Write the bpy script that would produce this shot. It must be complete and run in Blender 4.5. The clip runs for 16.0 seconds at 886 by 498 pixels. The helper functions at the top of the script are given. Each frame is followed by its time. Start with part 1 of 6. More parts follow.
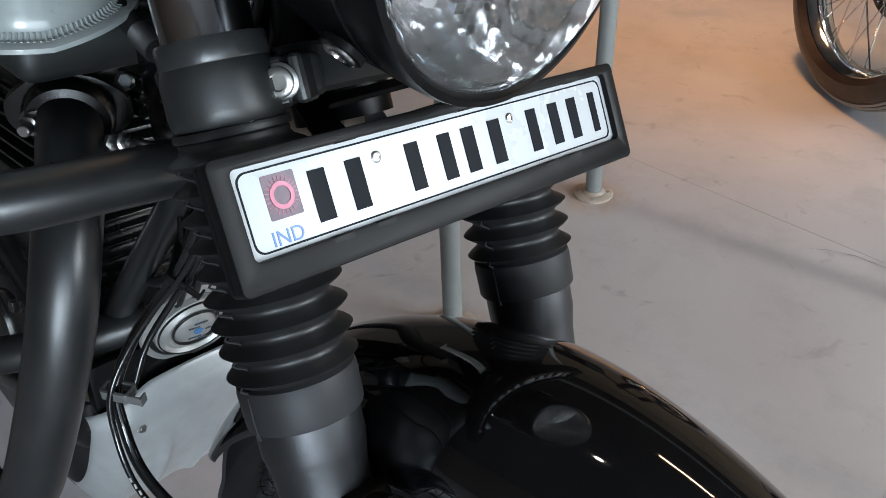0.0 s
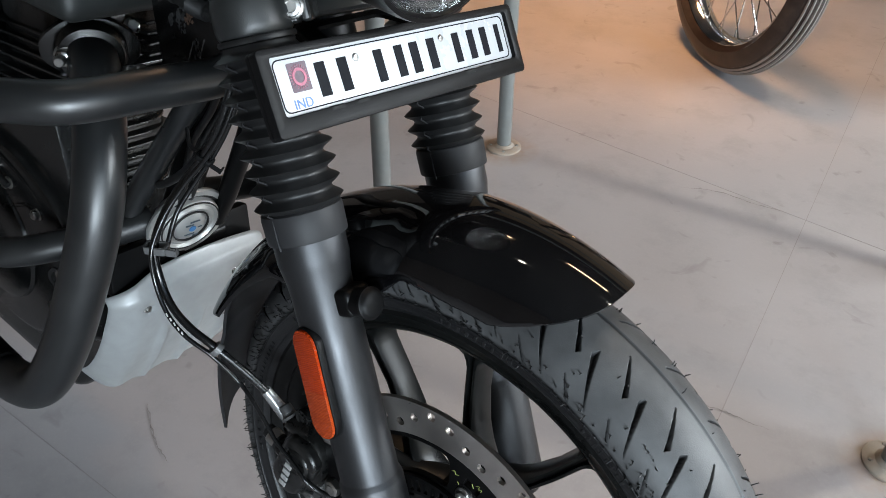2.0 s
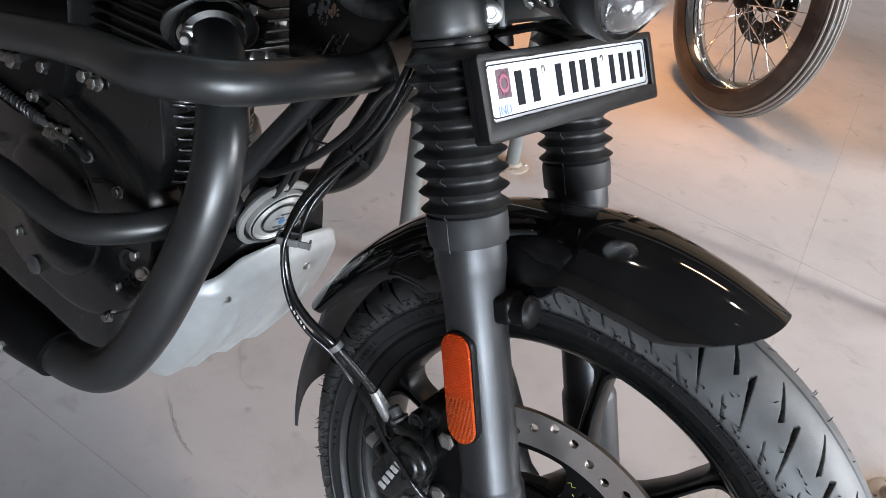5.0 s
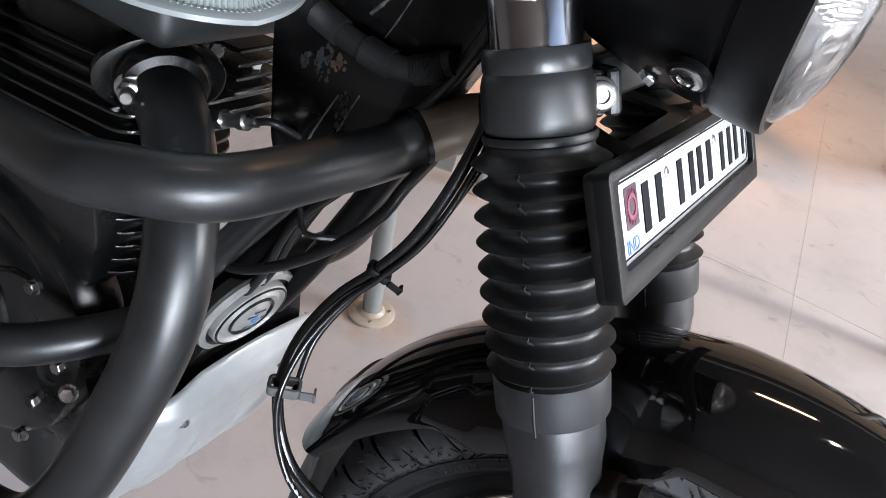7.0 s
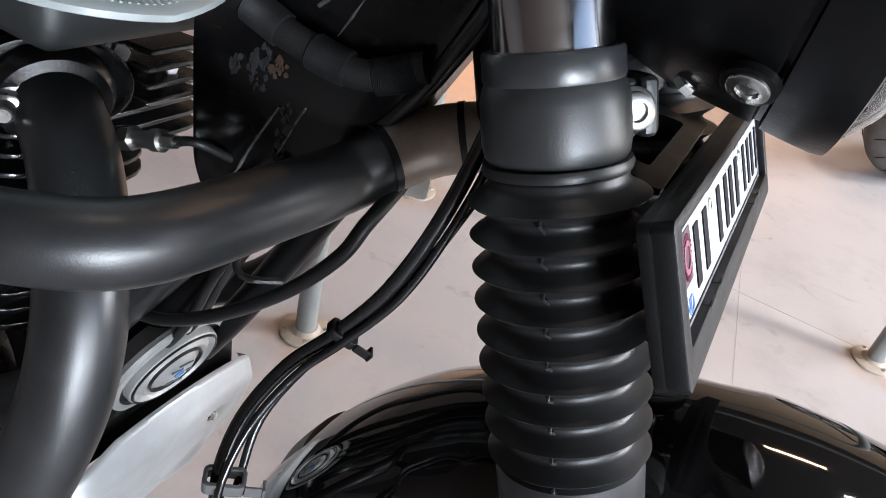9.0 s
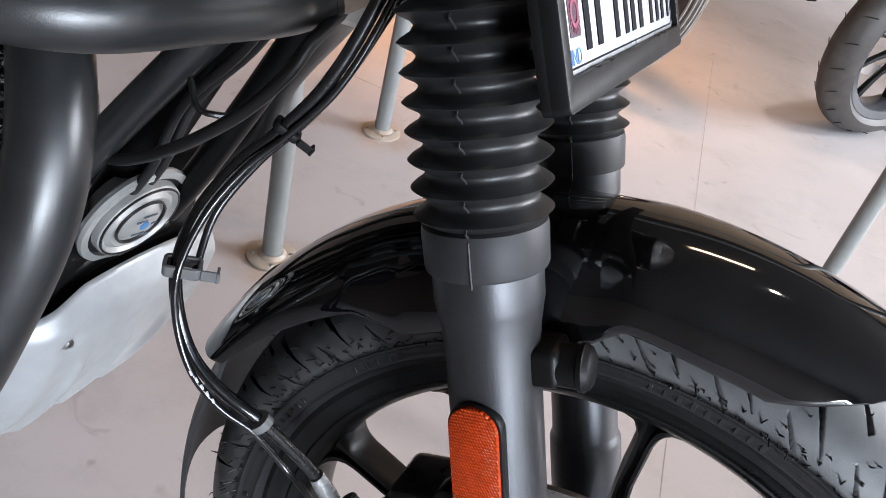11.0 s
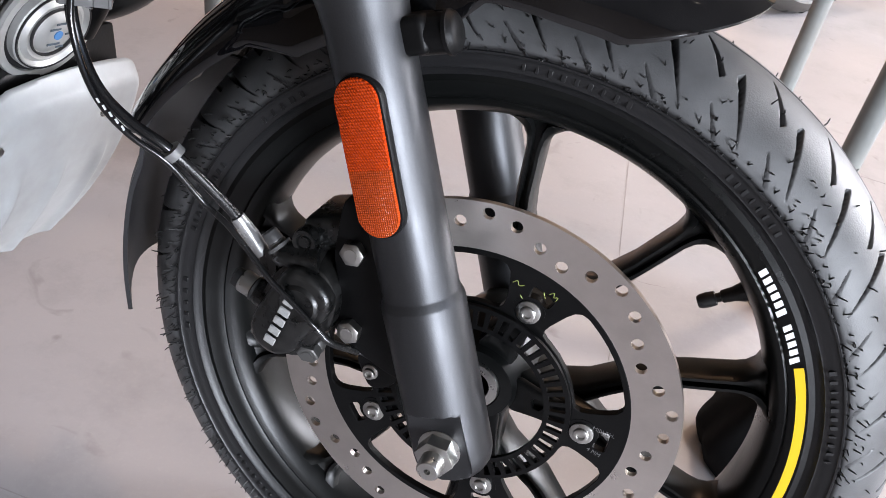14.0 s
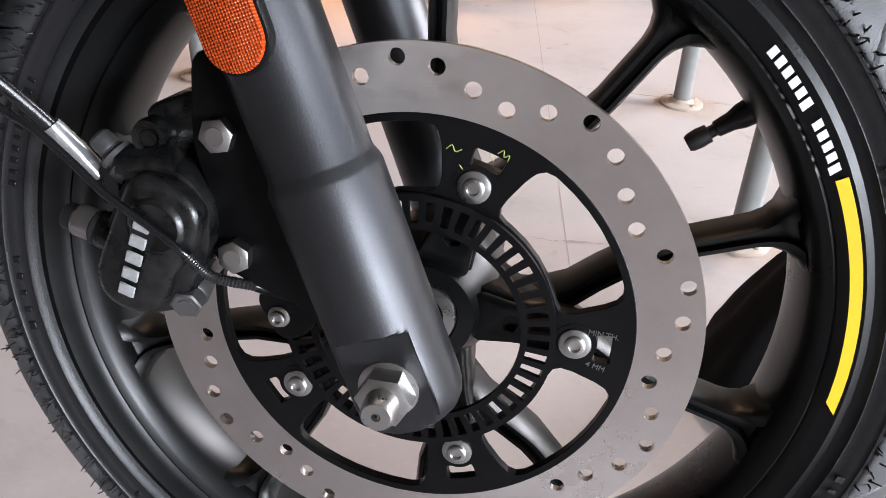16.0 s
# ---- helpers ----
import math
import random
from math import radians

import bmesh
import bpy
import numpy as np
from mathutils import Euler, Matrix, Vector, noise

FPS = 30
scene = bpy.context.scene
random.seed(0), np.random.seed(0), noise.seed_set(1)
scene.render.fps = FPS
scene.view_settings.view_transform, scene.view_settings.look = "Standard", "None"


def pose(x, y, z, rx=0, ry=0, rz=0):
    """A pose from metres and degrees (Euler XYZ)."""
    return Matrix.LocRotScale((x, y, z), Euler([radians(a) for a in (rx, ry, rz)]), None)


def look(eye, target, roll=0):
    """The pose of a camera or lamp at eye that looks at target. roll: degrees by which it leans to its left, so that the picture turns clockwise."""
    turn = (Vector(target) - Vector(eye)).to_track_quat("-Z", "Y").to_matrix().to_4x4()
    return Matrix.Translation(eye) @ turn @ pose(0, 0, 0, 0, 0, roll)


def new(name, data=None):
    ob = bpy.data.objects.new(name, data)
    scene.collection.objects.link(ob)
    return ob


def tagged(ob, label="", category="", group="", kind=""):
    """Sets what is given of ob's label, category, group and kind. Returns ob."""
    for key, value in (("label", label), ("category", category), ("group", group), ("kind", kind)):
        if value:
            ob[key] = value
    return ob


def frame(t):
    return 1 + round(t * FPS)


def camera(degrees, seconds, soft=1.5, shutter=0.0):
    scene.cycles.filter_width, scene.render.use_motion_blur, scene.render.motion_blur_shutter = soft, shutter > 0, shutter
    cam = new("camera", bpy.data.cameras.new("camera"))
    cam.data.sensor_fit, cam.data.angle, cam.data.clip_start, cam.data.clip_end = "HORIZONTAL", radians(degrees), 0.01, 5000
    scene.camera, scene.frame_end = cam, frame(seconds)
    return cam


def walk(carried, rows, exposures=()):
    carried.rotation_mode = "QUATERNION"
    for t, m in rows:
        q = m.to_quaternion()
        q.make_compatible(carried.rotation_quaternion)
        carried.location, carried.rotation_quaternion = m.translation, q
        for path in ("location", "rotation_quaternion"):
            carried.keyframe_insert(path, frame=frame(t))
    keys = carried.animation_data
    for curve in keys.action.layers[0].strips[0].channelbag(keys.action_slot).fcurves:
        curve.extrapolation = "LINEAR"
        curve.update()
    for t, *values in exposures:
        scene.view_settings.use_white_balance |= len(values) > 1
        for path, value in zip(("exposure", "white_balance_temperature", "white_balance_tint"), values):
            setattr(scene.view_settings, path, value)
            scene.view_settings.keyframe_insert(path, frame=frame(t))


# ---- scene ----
cam = camera(57.24, 16.0, 0.6)
PATH = [
    (0, 0.1477, -0.2237, 0.9141, 54.07, 1.89, 44.59),
    (0.5, 0.1652, -0.2761, 0.9247, 52.85, 0.86, 42.05),
    (1, 0.1911, -0.3189, 0.9404, 52.17, 0.47, 40.43),
    (1.5, 0.2316, -0.3558, 0.9517, 52.50, 0.02, 39.40),
    (2, 0.2770, -0.3999, 0.9660, 53.01, -0.31, 38.89),
    (2.5, 0.3145, -0.4470, 0.9898, 53.62, -1.13, 38.93),
    (3, 0.3309, -0.4844, 1.0023, 54.32, -2.27, 39.15),
    (3.5, 0.3088, -0.5066, 0.9990, 54.73, -3.56, 39.15),
    (4, 0.2544, -0.5179, 0.9819, 54.73, -4.81, 38.81),
    (4.2, 0.2313, -0.5203, 0.9752, 54.59, -5.26, 38.65),
    (6.3, 0.0039, -0.4514, 0.9302, 53.29, -9.45, 35.02),
    (6.5, -0.0142, -0.4306, 0.9255, 53.11, -9.37, 34.53),
    (7, -0.0499, -0.3915, 0.9153, 53.62, -9.93, 33.00),
    (7.5, -0.0826, -0.3569, 0.9099, 53.78, -10.36, 31.36),
    (8, -0.1115, -0.3292, 0.8990, 54.03, -10.87, 29.47),
    (8.2, -0.1200, -0.3202, 0.8926, 54.16, -11.11, 28.86),
    (10.3, -0.0931, -0.3548, 0.8561, 53.86, -12.61, 26.05),
    (10.5, -0.0826, -0.3654, 0.8501, 53.71, -12.70, 25.86),
    (11, -0.0472, -0.3932, 0.8343, 53.41, -12.59, 25.79),
    (11.5, -0.0142, -0.4189, 0.8210, 53.14, -12.26, 25.81),
    (12, 0.0124, -0.4388, 0.8087, 52.85, -11.97, 25.79),
    (12.5, 0.0312, -0.4554, 0.7958, 52.31, -11.36, 25.52),
    (13, 0.0448, -0.4692, 0.7840, 52.04, -10.72, 24.77),
    (13.5, 0.0586, -0.4791, 0.7679, 52.06, -9.71, 23.19),
    (14, 0.0689, -0.4802, 0.7392, 52.55, -8.30, 20.89),
    (14.5, 0.0702, -0.4670, 0.6943, 53.09, -6.85, 17.80),
    (15, 0.0734, -0.4525, 0.6459, 54.13, -5.37, 14.77),
    (15.5, 0.0767, -0.4370, 0.6055, 56.09, -3.71, 12.49),
    (16, 0.0720, -0.4170, 0.5697, 58.16, -2.15, 10.93),
]
EXPOSURES = [(0, 0.14, 5950, 5), (2.0, 0.27, 6050, 5), (3.0, 0.39, 6100, 7), (4.2, 0.56, 6170, 8), (6.5, 0.91, 6200, 12), (8.2, 1.00, 6250, 12), (10.5, 0.95, 6120, 12), (13.0, 1.03, 6200, 13), (14.5, 1.01, 6330, 15), (16.0, 1.02, 6330, 15)]
walk(cam, [(t, pose(*row)) for t, *row in PATH], EXPOSURES)

# ---- light ----
world = bpy.data.worlds.new("world")
scene.world = world
world.use_nodes = True
wn = world.node_tree
sky = wn.nodes.new("ShaderNodeTexSky")
sky.sky_type, sky.sun_disc = "NISHITA", False
sky.sun_elevation, sky.sun_rotation = radians(38), radians(60)
wn.links.new(sky.outputs[0], wn.nodes["Background"].inputs[0])
wn.nodes["Background"].inputs[1].default_value = 0.12


def area_lamp(name, eye, target, w, h, watts, colour):
    data = bpy.data.lights.new(name, "AREA")
    data.shape, data.size, data.size_y, data.energy, data.color = "RECTANGLE", w, h, watts, colour
    ob = new(name, data)
    ob.matrix_world = look(eye, target)
    return ob


# daylight through the wide shop front, and warm lamps under the ceiling
area_lamp("front_daylight", (4.85, 3.2, 2.3), (0.0, 1.2, 0.2), 3.6, 1.7, 335, (0.975, 0.985, 1.0))
# fill added for the bike's right side; its doorway is assumed
area_lamp("side_fill", (4.15, -3.85, 1.0), (-0.3, 0.0, 0.6), 1.3, 1.1, 235, (0.87, 0.94, 1.0))
area_lamp("entrance_daylight", (4.8, -2.0, 1.0), (-0.3, -0.2, 0.55), 2.2, 1.6, 98, (0.91, 0.955, 1.0))
for x, y, w, long in ((-1.45, 1.85, 8, 0.5), (0.1, 2.25, 14, 0.75)):
    area_lamp("ceiling_lamp", (x, y, 3.30), (x, y, 0), long, 0.08, w, (1.0, 0.62, 0.36))


def down_light(name, eye, target, watts, colour, cone, size):
    data = bpy.data.lights.new(name, "SPOT")
    data.energy, data.color, data.spot_size, data.spot_blend, data.shadow_soft_size = watts, colour, radians(cone), 1.0, size
    ob = new(name, data)
    ob.matrix_world = look(eye, target)
    return ob


for x, y, w, cone in ((0.75, 1.2, 130, 62), (1.6, 2.0, 85, 62), (2.3, 0.9, 85, 62), (1.05, -0.2, 22, 40), (-0.5, 0.3, 10, 40)):
    down_light("ceiling_spot", (x, y, 3.34), (x, y, 0), w, (1.0, 0.86, 0.70), cone, 0.05)
# added lamp: tints the floor orange by the spoked wheel, no such fitting known
down_light("orange_floor_fill", (-1.25, 1.45, 3.25), (-0.88, 1.95, 0), 480, (1.0, 0.47, 0.18), 33, 0.3)

# ---- materials ----


def mat(name, colour, rough=0.5, metal=0.0, scale=60.0, vary=0.15, bump=0.05, bump_scale=400.0, coat=0.0, dirt=None, dirt_amount=0.0, dirt_scale=9.0, rough_vary=0.1, spec=0.5):
    """A painted, moulded or cast surface: tone at two scales, patchy gloss, fine relief, dust or stains."""
    m = bpy.data.materials.new(name)
    m.use_nodes = True
    t = m.node_tree
    N, L = t.nodes, t.links
    b = N["Principled BSDF"]
    b.inputs["Metallic"].default_value = metal
    b.inputs["Coat Weight"].default_value = coat
    b.inputs["Coat Roughness"].default_value = 0.03
    b.inputs["Specular IOR Level"].default_value = spec
    co = N.new("ShaderNodeTexCoord")
    n1 = N.new("ShaderNodeTexNoise")
    n1.inputs["Scale"].default_value, n1.inputs["Detail"].default_value = scale, 6
    n2 = N.new("ShaderNodeTexNoise")
    n2.inputs["Scale"].default_value, n2.inputs["Detail"].default_value = dirt_scale, 8
    n2.inputs["Roughness"].default_value = 0.65
    n3 = N.new("ShaderNodeTexNoise")
    n3.inputs["Scale"].default_value, n3.inputs["Detail"].default_value = bump_scale, 3
    for n in (n1, n2, n3):
        L.new(co.outputs["Object"], n.inputs["Vector"])
    mix = N.new("ShaderNodeMix")
    mix.data_type = "RGBA"
    mix.inputs["A"].default_value = (*[c * (1 - vary) for c in colour], 1)
    mix.inputs["B"].default_value = (*[min(1, c * (1 + vary)) for c in colour], 1)
    L.new(n1.outputs["Fac"], mix.inputs["Factor"])
    out = mix.outputs["Result"]
    if dirt:
        ramp = N.new("ShaderNodeMapRange")
        ramp.inputs["From Min"].default_value, ramp.inputs["From Max"].default_value = 0.45, 0.75
        ramp.inputs["To Max"].default_value = dirt_amount
        L.new(n2.outputs["Fac"], ramp.inputs["Value"])
        mix2 = N.new("ShaderNodeMix")
        mix2.data_type = "RGBA"
        mix2.inputs["B"].default_value = (*dirt, 1)
        L.new(out, mix2.inputs["A"])
        L.new(ramp.outputs["Result"], mix2.inputs["Factor"])
        out = mix2.outputs["Result"]
    L.new(out, b.inputs["Base Color"])
    rr = N.new("ShaderNodeMapRange")
    rr.inputs["From Min"].default_value, rr.inputs["From Max"].default_value = 0.3, 0.7
    rr.inputs["To Min"].default_value, rr.inputs["To Max"].default_value = max(0.02, rough - rough_vary), min(1, rough + rough_vary)
    L.new(n2.outputs["Fac"], rr.inputs["Value"])
    L.new(rr.outputs["Result"], b.inputs["Roughness"])
    if bump:
        bp = N.new("ShaderNodeBump")
        bp.inputs["Strength"].default_value, bp.inputs["Distance"].default_value = bump, 0.002
        L.new(n3.outputs["Fac"], bp.inputs["Height"])
        L.new(bp.outputs["Normal"], b.inputs["Normal"])
    return m


DUST = (0.32, 0.30, 0.28)
gloss_black = mat("gloss_black_paint", (0.002, 0.002, 0.0025), 0.05, coat=0.25, bump=0.0, rough_vary=0.02, dirt=DUST, dirt_amount=0.016, spec=0.55)
satin_black = mat("satin_black_paint", (0.0028, 0.0028, 0.003), 0.36, bump=0.06, dirt=DUST, dirt_amount=0.010, spec=0.15)
fork_paint = mat("fork_slider_paint", (0.056, 0.057, 0.060), 0.41, metal=0.85, bump=0.06, bump_scale=1100, scale=900, dirt=DUST, dirt_amount=0.012)
tube_paint = mat("powder_coat_black", (0.011, 0.0118, 0.0125), 0.36, bump=0.07, bump_scale=1200, dirt=DUST, dirt_amount=0.03, spec=0.7)
rubber = mat("black_rubber", (0.008, 0.008, 0.0084), 0.44, bump=0.05, bump_scale=700, dirt=DUST, dirt_amount=0.016, spec=0.45)
collar_rubber = mat("grey_black_rubber", (0.018, 0.018, 0.0195), 0.52, bump=0.05, bump_scale=900, dirt=DUST, dirt_amount=0.02, spec=0.3)
black_plastic = mat("black_plastic", (0.0035, 0.0035, 0.0038), 0.45, bump=0.08, bump_scale=1500, dirt=DUST, dirt_amount=0.010, spec=0.18)
engine_black = mat("engine_black", (0.004, 0.0042, 0.0043), 0.23, bump=0.10, bump_scale=600, dirt=DUST, dirt_amount=0.012, spec=0.8)
rim_black = mat("rim_black_paint", (0.003, 0.0034, 0.0034), 0.32, bump=0.03, coat=0.0, dirt=DUST, dirt_amount=0.006, spec=0.26)
dark_chrome = mat("hard_chrome", (0.40, 0.40, 0.41), 0.15, metal=1.0, bump=0.0, dirt=(0.1, 0.1, 0.1), dirt_amount=0.15, dirt_scale=40)
hose_rubber = mat("glossy_hose_rubber", (0.006, 0.006, 0.0065), 0.22, bump=0.02, dirt=DUST, dirt_amount=0.01, spec=0.55)
zinc = mat("zinc_plated_steel", (0.46, 0.455, 0.44), 0.32, metal=1.0, bump=0.04, dirt=(0.3, 0.27, 0.2), dirt_amount=0.25, dirt_scale=60)
chrome = mat("chrome", (0.78, 0.78, 0.78), 0.09, metal=1.0, bump=0.0, dirt=(0.25, 0.25, 0.25), dirt_amount=0.15, dirt_scale=40)
disc_steel = mat("brushed_disc_steel", (0.57, 0.525, 0.495), 0.32, metal=0.95, bump=0.03, vary=0.08, dirt=(0.28, 0.25, 0.22), dirt_amount=0.25, dirt_scale=14)
# fine turning marks round the disc, in its own plane
dn, dl = disc_steel.node_tree.nodes, disc_steel.node_tree.links
tg = dn.new("ShaderNodeTangent")
tg.direction_type, tg.axis = "RADIAL", "Y"
dl.new(tg.outputs["Tangent"], dn["Principled BSDF"].inputs["Tangent"])
dn["Principled BSDF"].inputs["Anisotropic"].default_value = 0.65
dc = dn.new("ShaderNodeTexCoord")
dm = dn.new("ShaderNodeMapping")
dm.inputs["Scale"].default_value = (60, 4, 900)
dl.new(dc.outputs["Object"], dm.inputs["Vector"])
ds = dn.new("ShaderNodeTexNoise")
ds.inputs["Scale"].default_value, ds.inputs["Detail"].default_value = 1.0, 5
dl.new(dm.outputs["Vector"], ds.inputs["Vector"])
db = dn.new("ShaderNodeBump")
db.inputs["Strength"].default_value, db.inputs["Distance"].default_value = 0.12, 0.0008
dl.new(ds.outputs["Fac"], db.inputs["Height"])
dl.new(db.outputs["Normal"], dn["Principled BSDF"].inputs["Normal"])
skid_silver = mat("silver_skid_plate", (0.31, 0.317, 0.32), 0.40, metal=0.10, bump=0.03, dirt=(0.24, 0.235, 0.225), dirt_amount=0.55)
plate_white = mat("plate_white_film", (0.47, 0.485, 0.50), 0.28, bump=0.02, vary=0.02, dirt=(0.62, 0.62, 0.62), dirt_amount=0.15)
ink = mat("black_ink", (0.004, 0.005, 0.008), 0.45, bump=0.0, spec=0.08)
blue_ink = mat("blue_ink", (0.09, 0.18, 0.42), 0.4, bump=0.0)
white_mark = mat("white_paint_mark", (0.48, 0.48, 0.475), 0.5, bump=0.05, bump_scale=300)
yellow_tape = mat("yellow_rim_tape", (0.80, 0.52, 0.010), 0.38, bump=0.02, vary=0.03)

# ---- mesh helpers ----


def finish(name, me, material, parent=None, label="", sharp=38):
    me.materials.append(material)
    me.polygons.foreach_set("use_smooth", [True] * len(me.polygons))
    me.set_sharp_from_angle(angle=radians(sharp))
    ob = new(name, me)
    if parent:
        ob.parent = parent
    if label:
        ob["label"] = label
    return ob


def part(name, bm, material, parent=None, label="", sharp=38):
    """Links a bmesh as one mesh object under a thing or a part."""
    bmesh.ops.recalc_face_normals(bm, faces=bm.faces)
    me = bpy.data.meshes.new(name)
    bm.to_mesh(me)
    bm.free()
    return finish(name, me, material, parent, label, sharp)


def basis(origin, axis, up=(0, 0, 1)):
    """A pose with its z along axis and its y as near to up as can be."""
    z = Vector(axis).normalized()
    u = Vector(up)
    if abs(z.dot(u.normalized())) > 0.98:
        u = Vector((0, 1, 0)) if abs(z.y) < 0.9 else Vector((1, 0, 0))
    x = u.cross(z).normalized()
    y = z.cross(x)
    m = Matrix((x, y, z)).transposed().to_4x4()
    m.translation = Vector(origin)
    return m


def merge(*bms):
    out = bms[0]
    for b in bms[1:]:
        me = bpy.data.meshes.new("tmp")
        b.to_mesh(me)
        b.free()
        out.from_mesh(me)
        bpy.data.meshes.remove(me)
    return out


def revolve(profile, m, n=48, bm=None):
    """Turns (height, radius) pairs about the z of the pose m; a radius of 0 closes the end."""
    bm = bm or bmesh.new()
    rings = []
    for h, r in profile:
        if r <= 1e-6:
            rings.append([bm.verts.new(m @ Vector((0, 0, h)))])
        else:
            rings.append([bm.verts.new(m @ Vector((r * math.cos(2 * math.pi * i / n), r * math.sin(2 * math.pi * i / n), h))) for i in range(n)])
    for a, b in zip(rings, rings[1:]):
        for i in range(n):
            j = (i + 1) % n
            if len(a) == 1 and len(b) > 1:
                bm.faces.new((a[0], b[i], b[j]))
            elif len(b) == 1 and len(a) > 1:
                bm.faces.new((a[i], a[j], b[0]))
            elif len(a) > 1:
                bm.faces.new((a[i], a[j], b[j], b[i]))
    return bm


def spline(points, k=6):
    """Points on a smooth curve through the given ones."""
    p = [Vector(q) for q in points]
    p = [p[0] * 2 - p[1]] + p + [p[-1] * 2 - p[-2]]
    out = []
    for i in range(1, len(p) - 2):
        a, b, c, d = p[i - 1:i + 3]
        for s in range(k):
            t = s / k
            out.append(0.5 * (2 * b + (c - a) * t + (2 * a - 5 * b + 4 * c - d) * t * t + (3 * b - a - 3 * c + d) * t ** 3))
    out.append(p[-2])
    return out


def tube(points, r, n=14, k=6, bm=None, flat=1.0):
    """A round bar along a smooth curve; r is a number or one for each point."""
    bm = bm or bmesh.new()
    pts = spline(points, k) if k > 1 else [Vector(q) for q in points]
    rs = [r] * len(pts) if not isinstance(r, (list, tuple)) else [float(np.interp(i / max(1, k), range(len(r)), r)) for i in range(len(pts))]
    ref = None
    rings = []
    for i, q in enumerate(pts):
        d = (pts[min(i + 1, len(pts) - 1)] - pts[max(i - 1, 0)]).normalized()
        if ref is None:
            ref = d.orthogonal().normalized()
        ref = (ref - d * ref.dot(d)).normalized()
        s = d.cross(ref)
        rings.append([bm.verts.new(q + (ref * math.cos(2 * math.pi * j / n) + s * math.sin(2 * math.pi * j / n) * flat) * rs[i]) for j in range(n)])
    for a, b in zip(rings, rings[1:]):
        for j in range(n):
            bm.faces.new((a[j], a[(j + 1) % n], b[(j + 1) % n], b[j]))
    bm.faces.new(rings[0][::-1])
    bm.faces.new(rings[-1])
    return bm


def block(size, m, bevel=0.002, seg=2):
    bm = bmesh.new()
    bmesh.ops.create_cube(bm, size=1, matrix=m @ Matrix.Diagonal((*size, 1)))
    if bevel:
        bmesh.ops.bevel(bm, geom=bm.edges[:], offset=bevel, segments=seg, affect="EDGES", profile=0.6)
    return bm


def sheet(loops, thick, m, bevel=0.0, bm=None):
    """A flat plate with holes: the first loop is its outline, the others are cut out. It lies in the xy plane of m, half its thickness each way."""
    cu = bpy.data.curves.new("tmp", "CURVE")
    cu.dimensions, cu.fill_mode, cu.extrude, cu.bevel_depth, cu.bevel_resolution = "2D", "BOTH", thick / 2 - bevel, bevel, 1
    for loop in loops:
        s = cu.splines.new("POLY")
        s.points.add(len(loop) - 1)
        for q, (x, y) in zip(s.points, loop):
            q.co = (x, y, 0, 1)
        s.use_cyclic_u = True
    ob = new("tmp", cu)
    me = bpy.data.meshes.new_from_object(ob.evaluated_get(bpy.context.evaluated_depsgraph_get()))
    me.transform(m)
    bpy.data.objects.remove(ob)
    bpy.data.curves.remove(cu)
    bm = bm or bmesh.new()
    bm.from_mesh(me)
    bpy.data.meshes.remove(me)
    bmesh.ops.remove_doubles(bm, verts=bm.verts, dist=1e-6)
    return bm


def circle(r, n=24, c=(0, 0), start=0.0):
    return [(c[0] + r * math.cos(start + 2 * math.pi * i / n), c[1] + r * math.sin(start + 2 * math.pi * i / n)) for i in range(n)]


def rounded(w, h, r, n=6, c=(0, 0)):
    out = []
    for k, (sx, sy) in enumerate(((1, 1), (-1, 1), (-1, -1), (1, -1))):
        for i in range(n + 1):
            a = math.pi / 2 * (k + i / n)
            out.append((c[0] + sx * (w / 2 - r) + r * math.cos(a), c[1] + sy * (h / 2 - r) + r * math.sin(a)))
    return out


def closed_loft(rows):
    bm = bmesh.new()
    vs = [[bm.verts.new(p) for p in row] for row in rows]
    k = len(vs[0])
    for a, b in zip(vs, vs[1:]):
        for i in range(k):
            bm.faces.new((a[i], a[(i + 1) % k], b[(i + 1) % k], b[i]))
    bm.faces.new(vs[0][::-1])
    bm.faces.new(vs[-1])
    return bm


def soften(poly, r, n=4):
    """Rounds the corners of a polygon."""
    out = []
    for i, q in enumerate(poly):
        q = Vector(q)
        a, b = Vector(poly[i - 1]), Vector(poly[(i + 1) % len(poly)])
        ra, rb = min(r, (a - q).length * 0.45), min(r, (b - q).length * 0.45)
        p0, p1 = q + (a - q).normalized() * ra, q + (b - q).normalized() * rb
        for s in range(n + 1):
            t = s / n
            out.append(tuple(p0 * (1 - t) ** 2 + q * 2 * t * (1 - t) + p1 * t * t))
    return out


def hex_bolt(pos, axis, af=0.010, h=0.006, flange=0.0, spin=0.0, socket=False):
    """A bolt head with its washer face; axis points out of it."""
    m = basis(pos, axis) @ pose(0, 0, 0, 0, 0, spin)
    r = af / 2
    z0 = 0.0
    bm = bmesh.new()
    if flange:
        revolve([(0, 0), (0, flange), (0.0012, flange), (0.0022, r * 1.02), (0.0022, 0)], m, 24, bm)
        z0 = 0.002
    if socket:
        revolve([(z0, 0), (z0, r), (z0 + h - 0.0006, r), (z0 + h, r - 0.0008), (z0 + h, r * 0.55), (z0 + h * 0.45, r * 0.5), (z0 + h * 0.45, 0)], m, 24, bm)
    else:
        rr = r / math.cos(math.pi / 6)
        revolve([(z0, 0), (z0, rr), (z0 + h - 0.0008, rr), (z0 + h, rr * 0.86), (z0 + h, 0)], m, 6, bm)
        revolve([(z0 + h - 0.0002, r * 0.62), (z0 + h + 0.0004, r * 0.6), (z0 + h + 0.0004, 0)], m, 16, bm)
    return bm


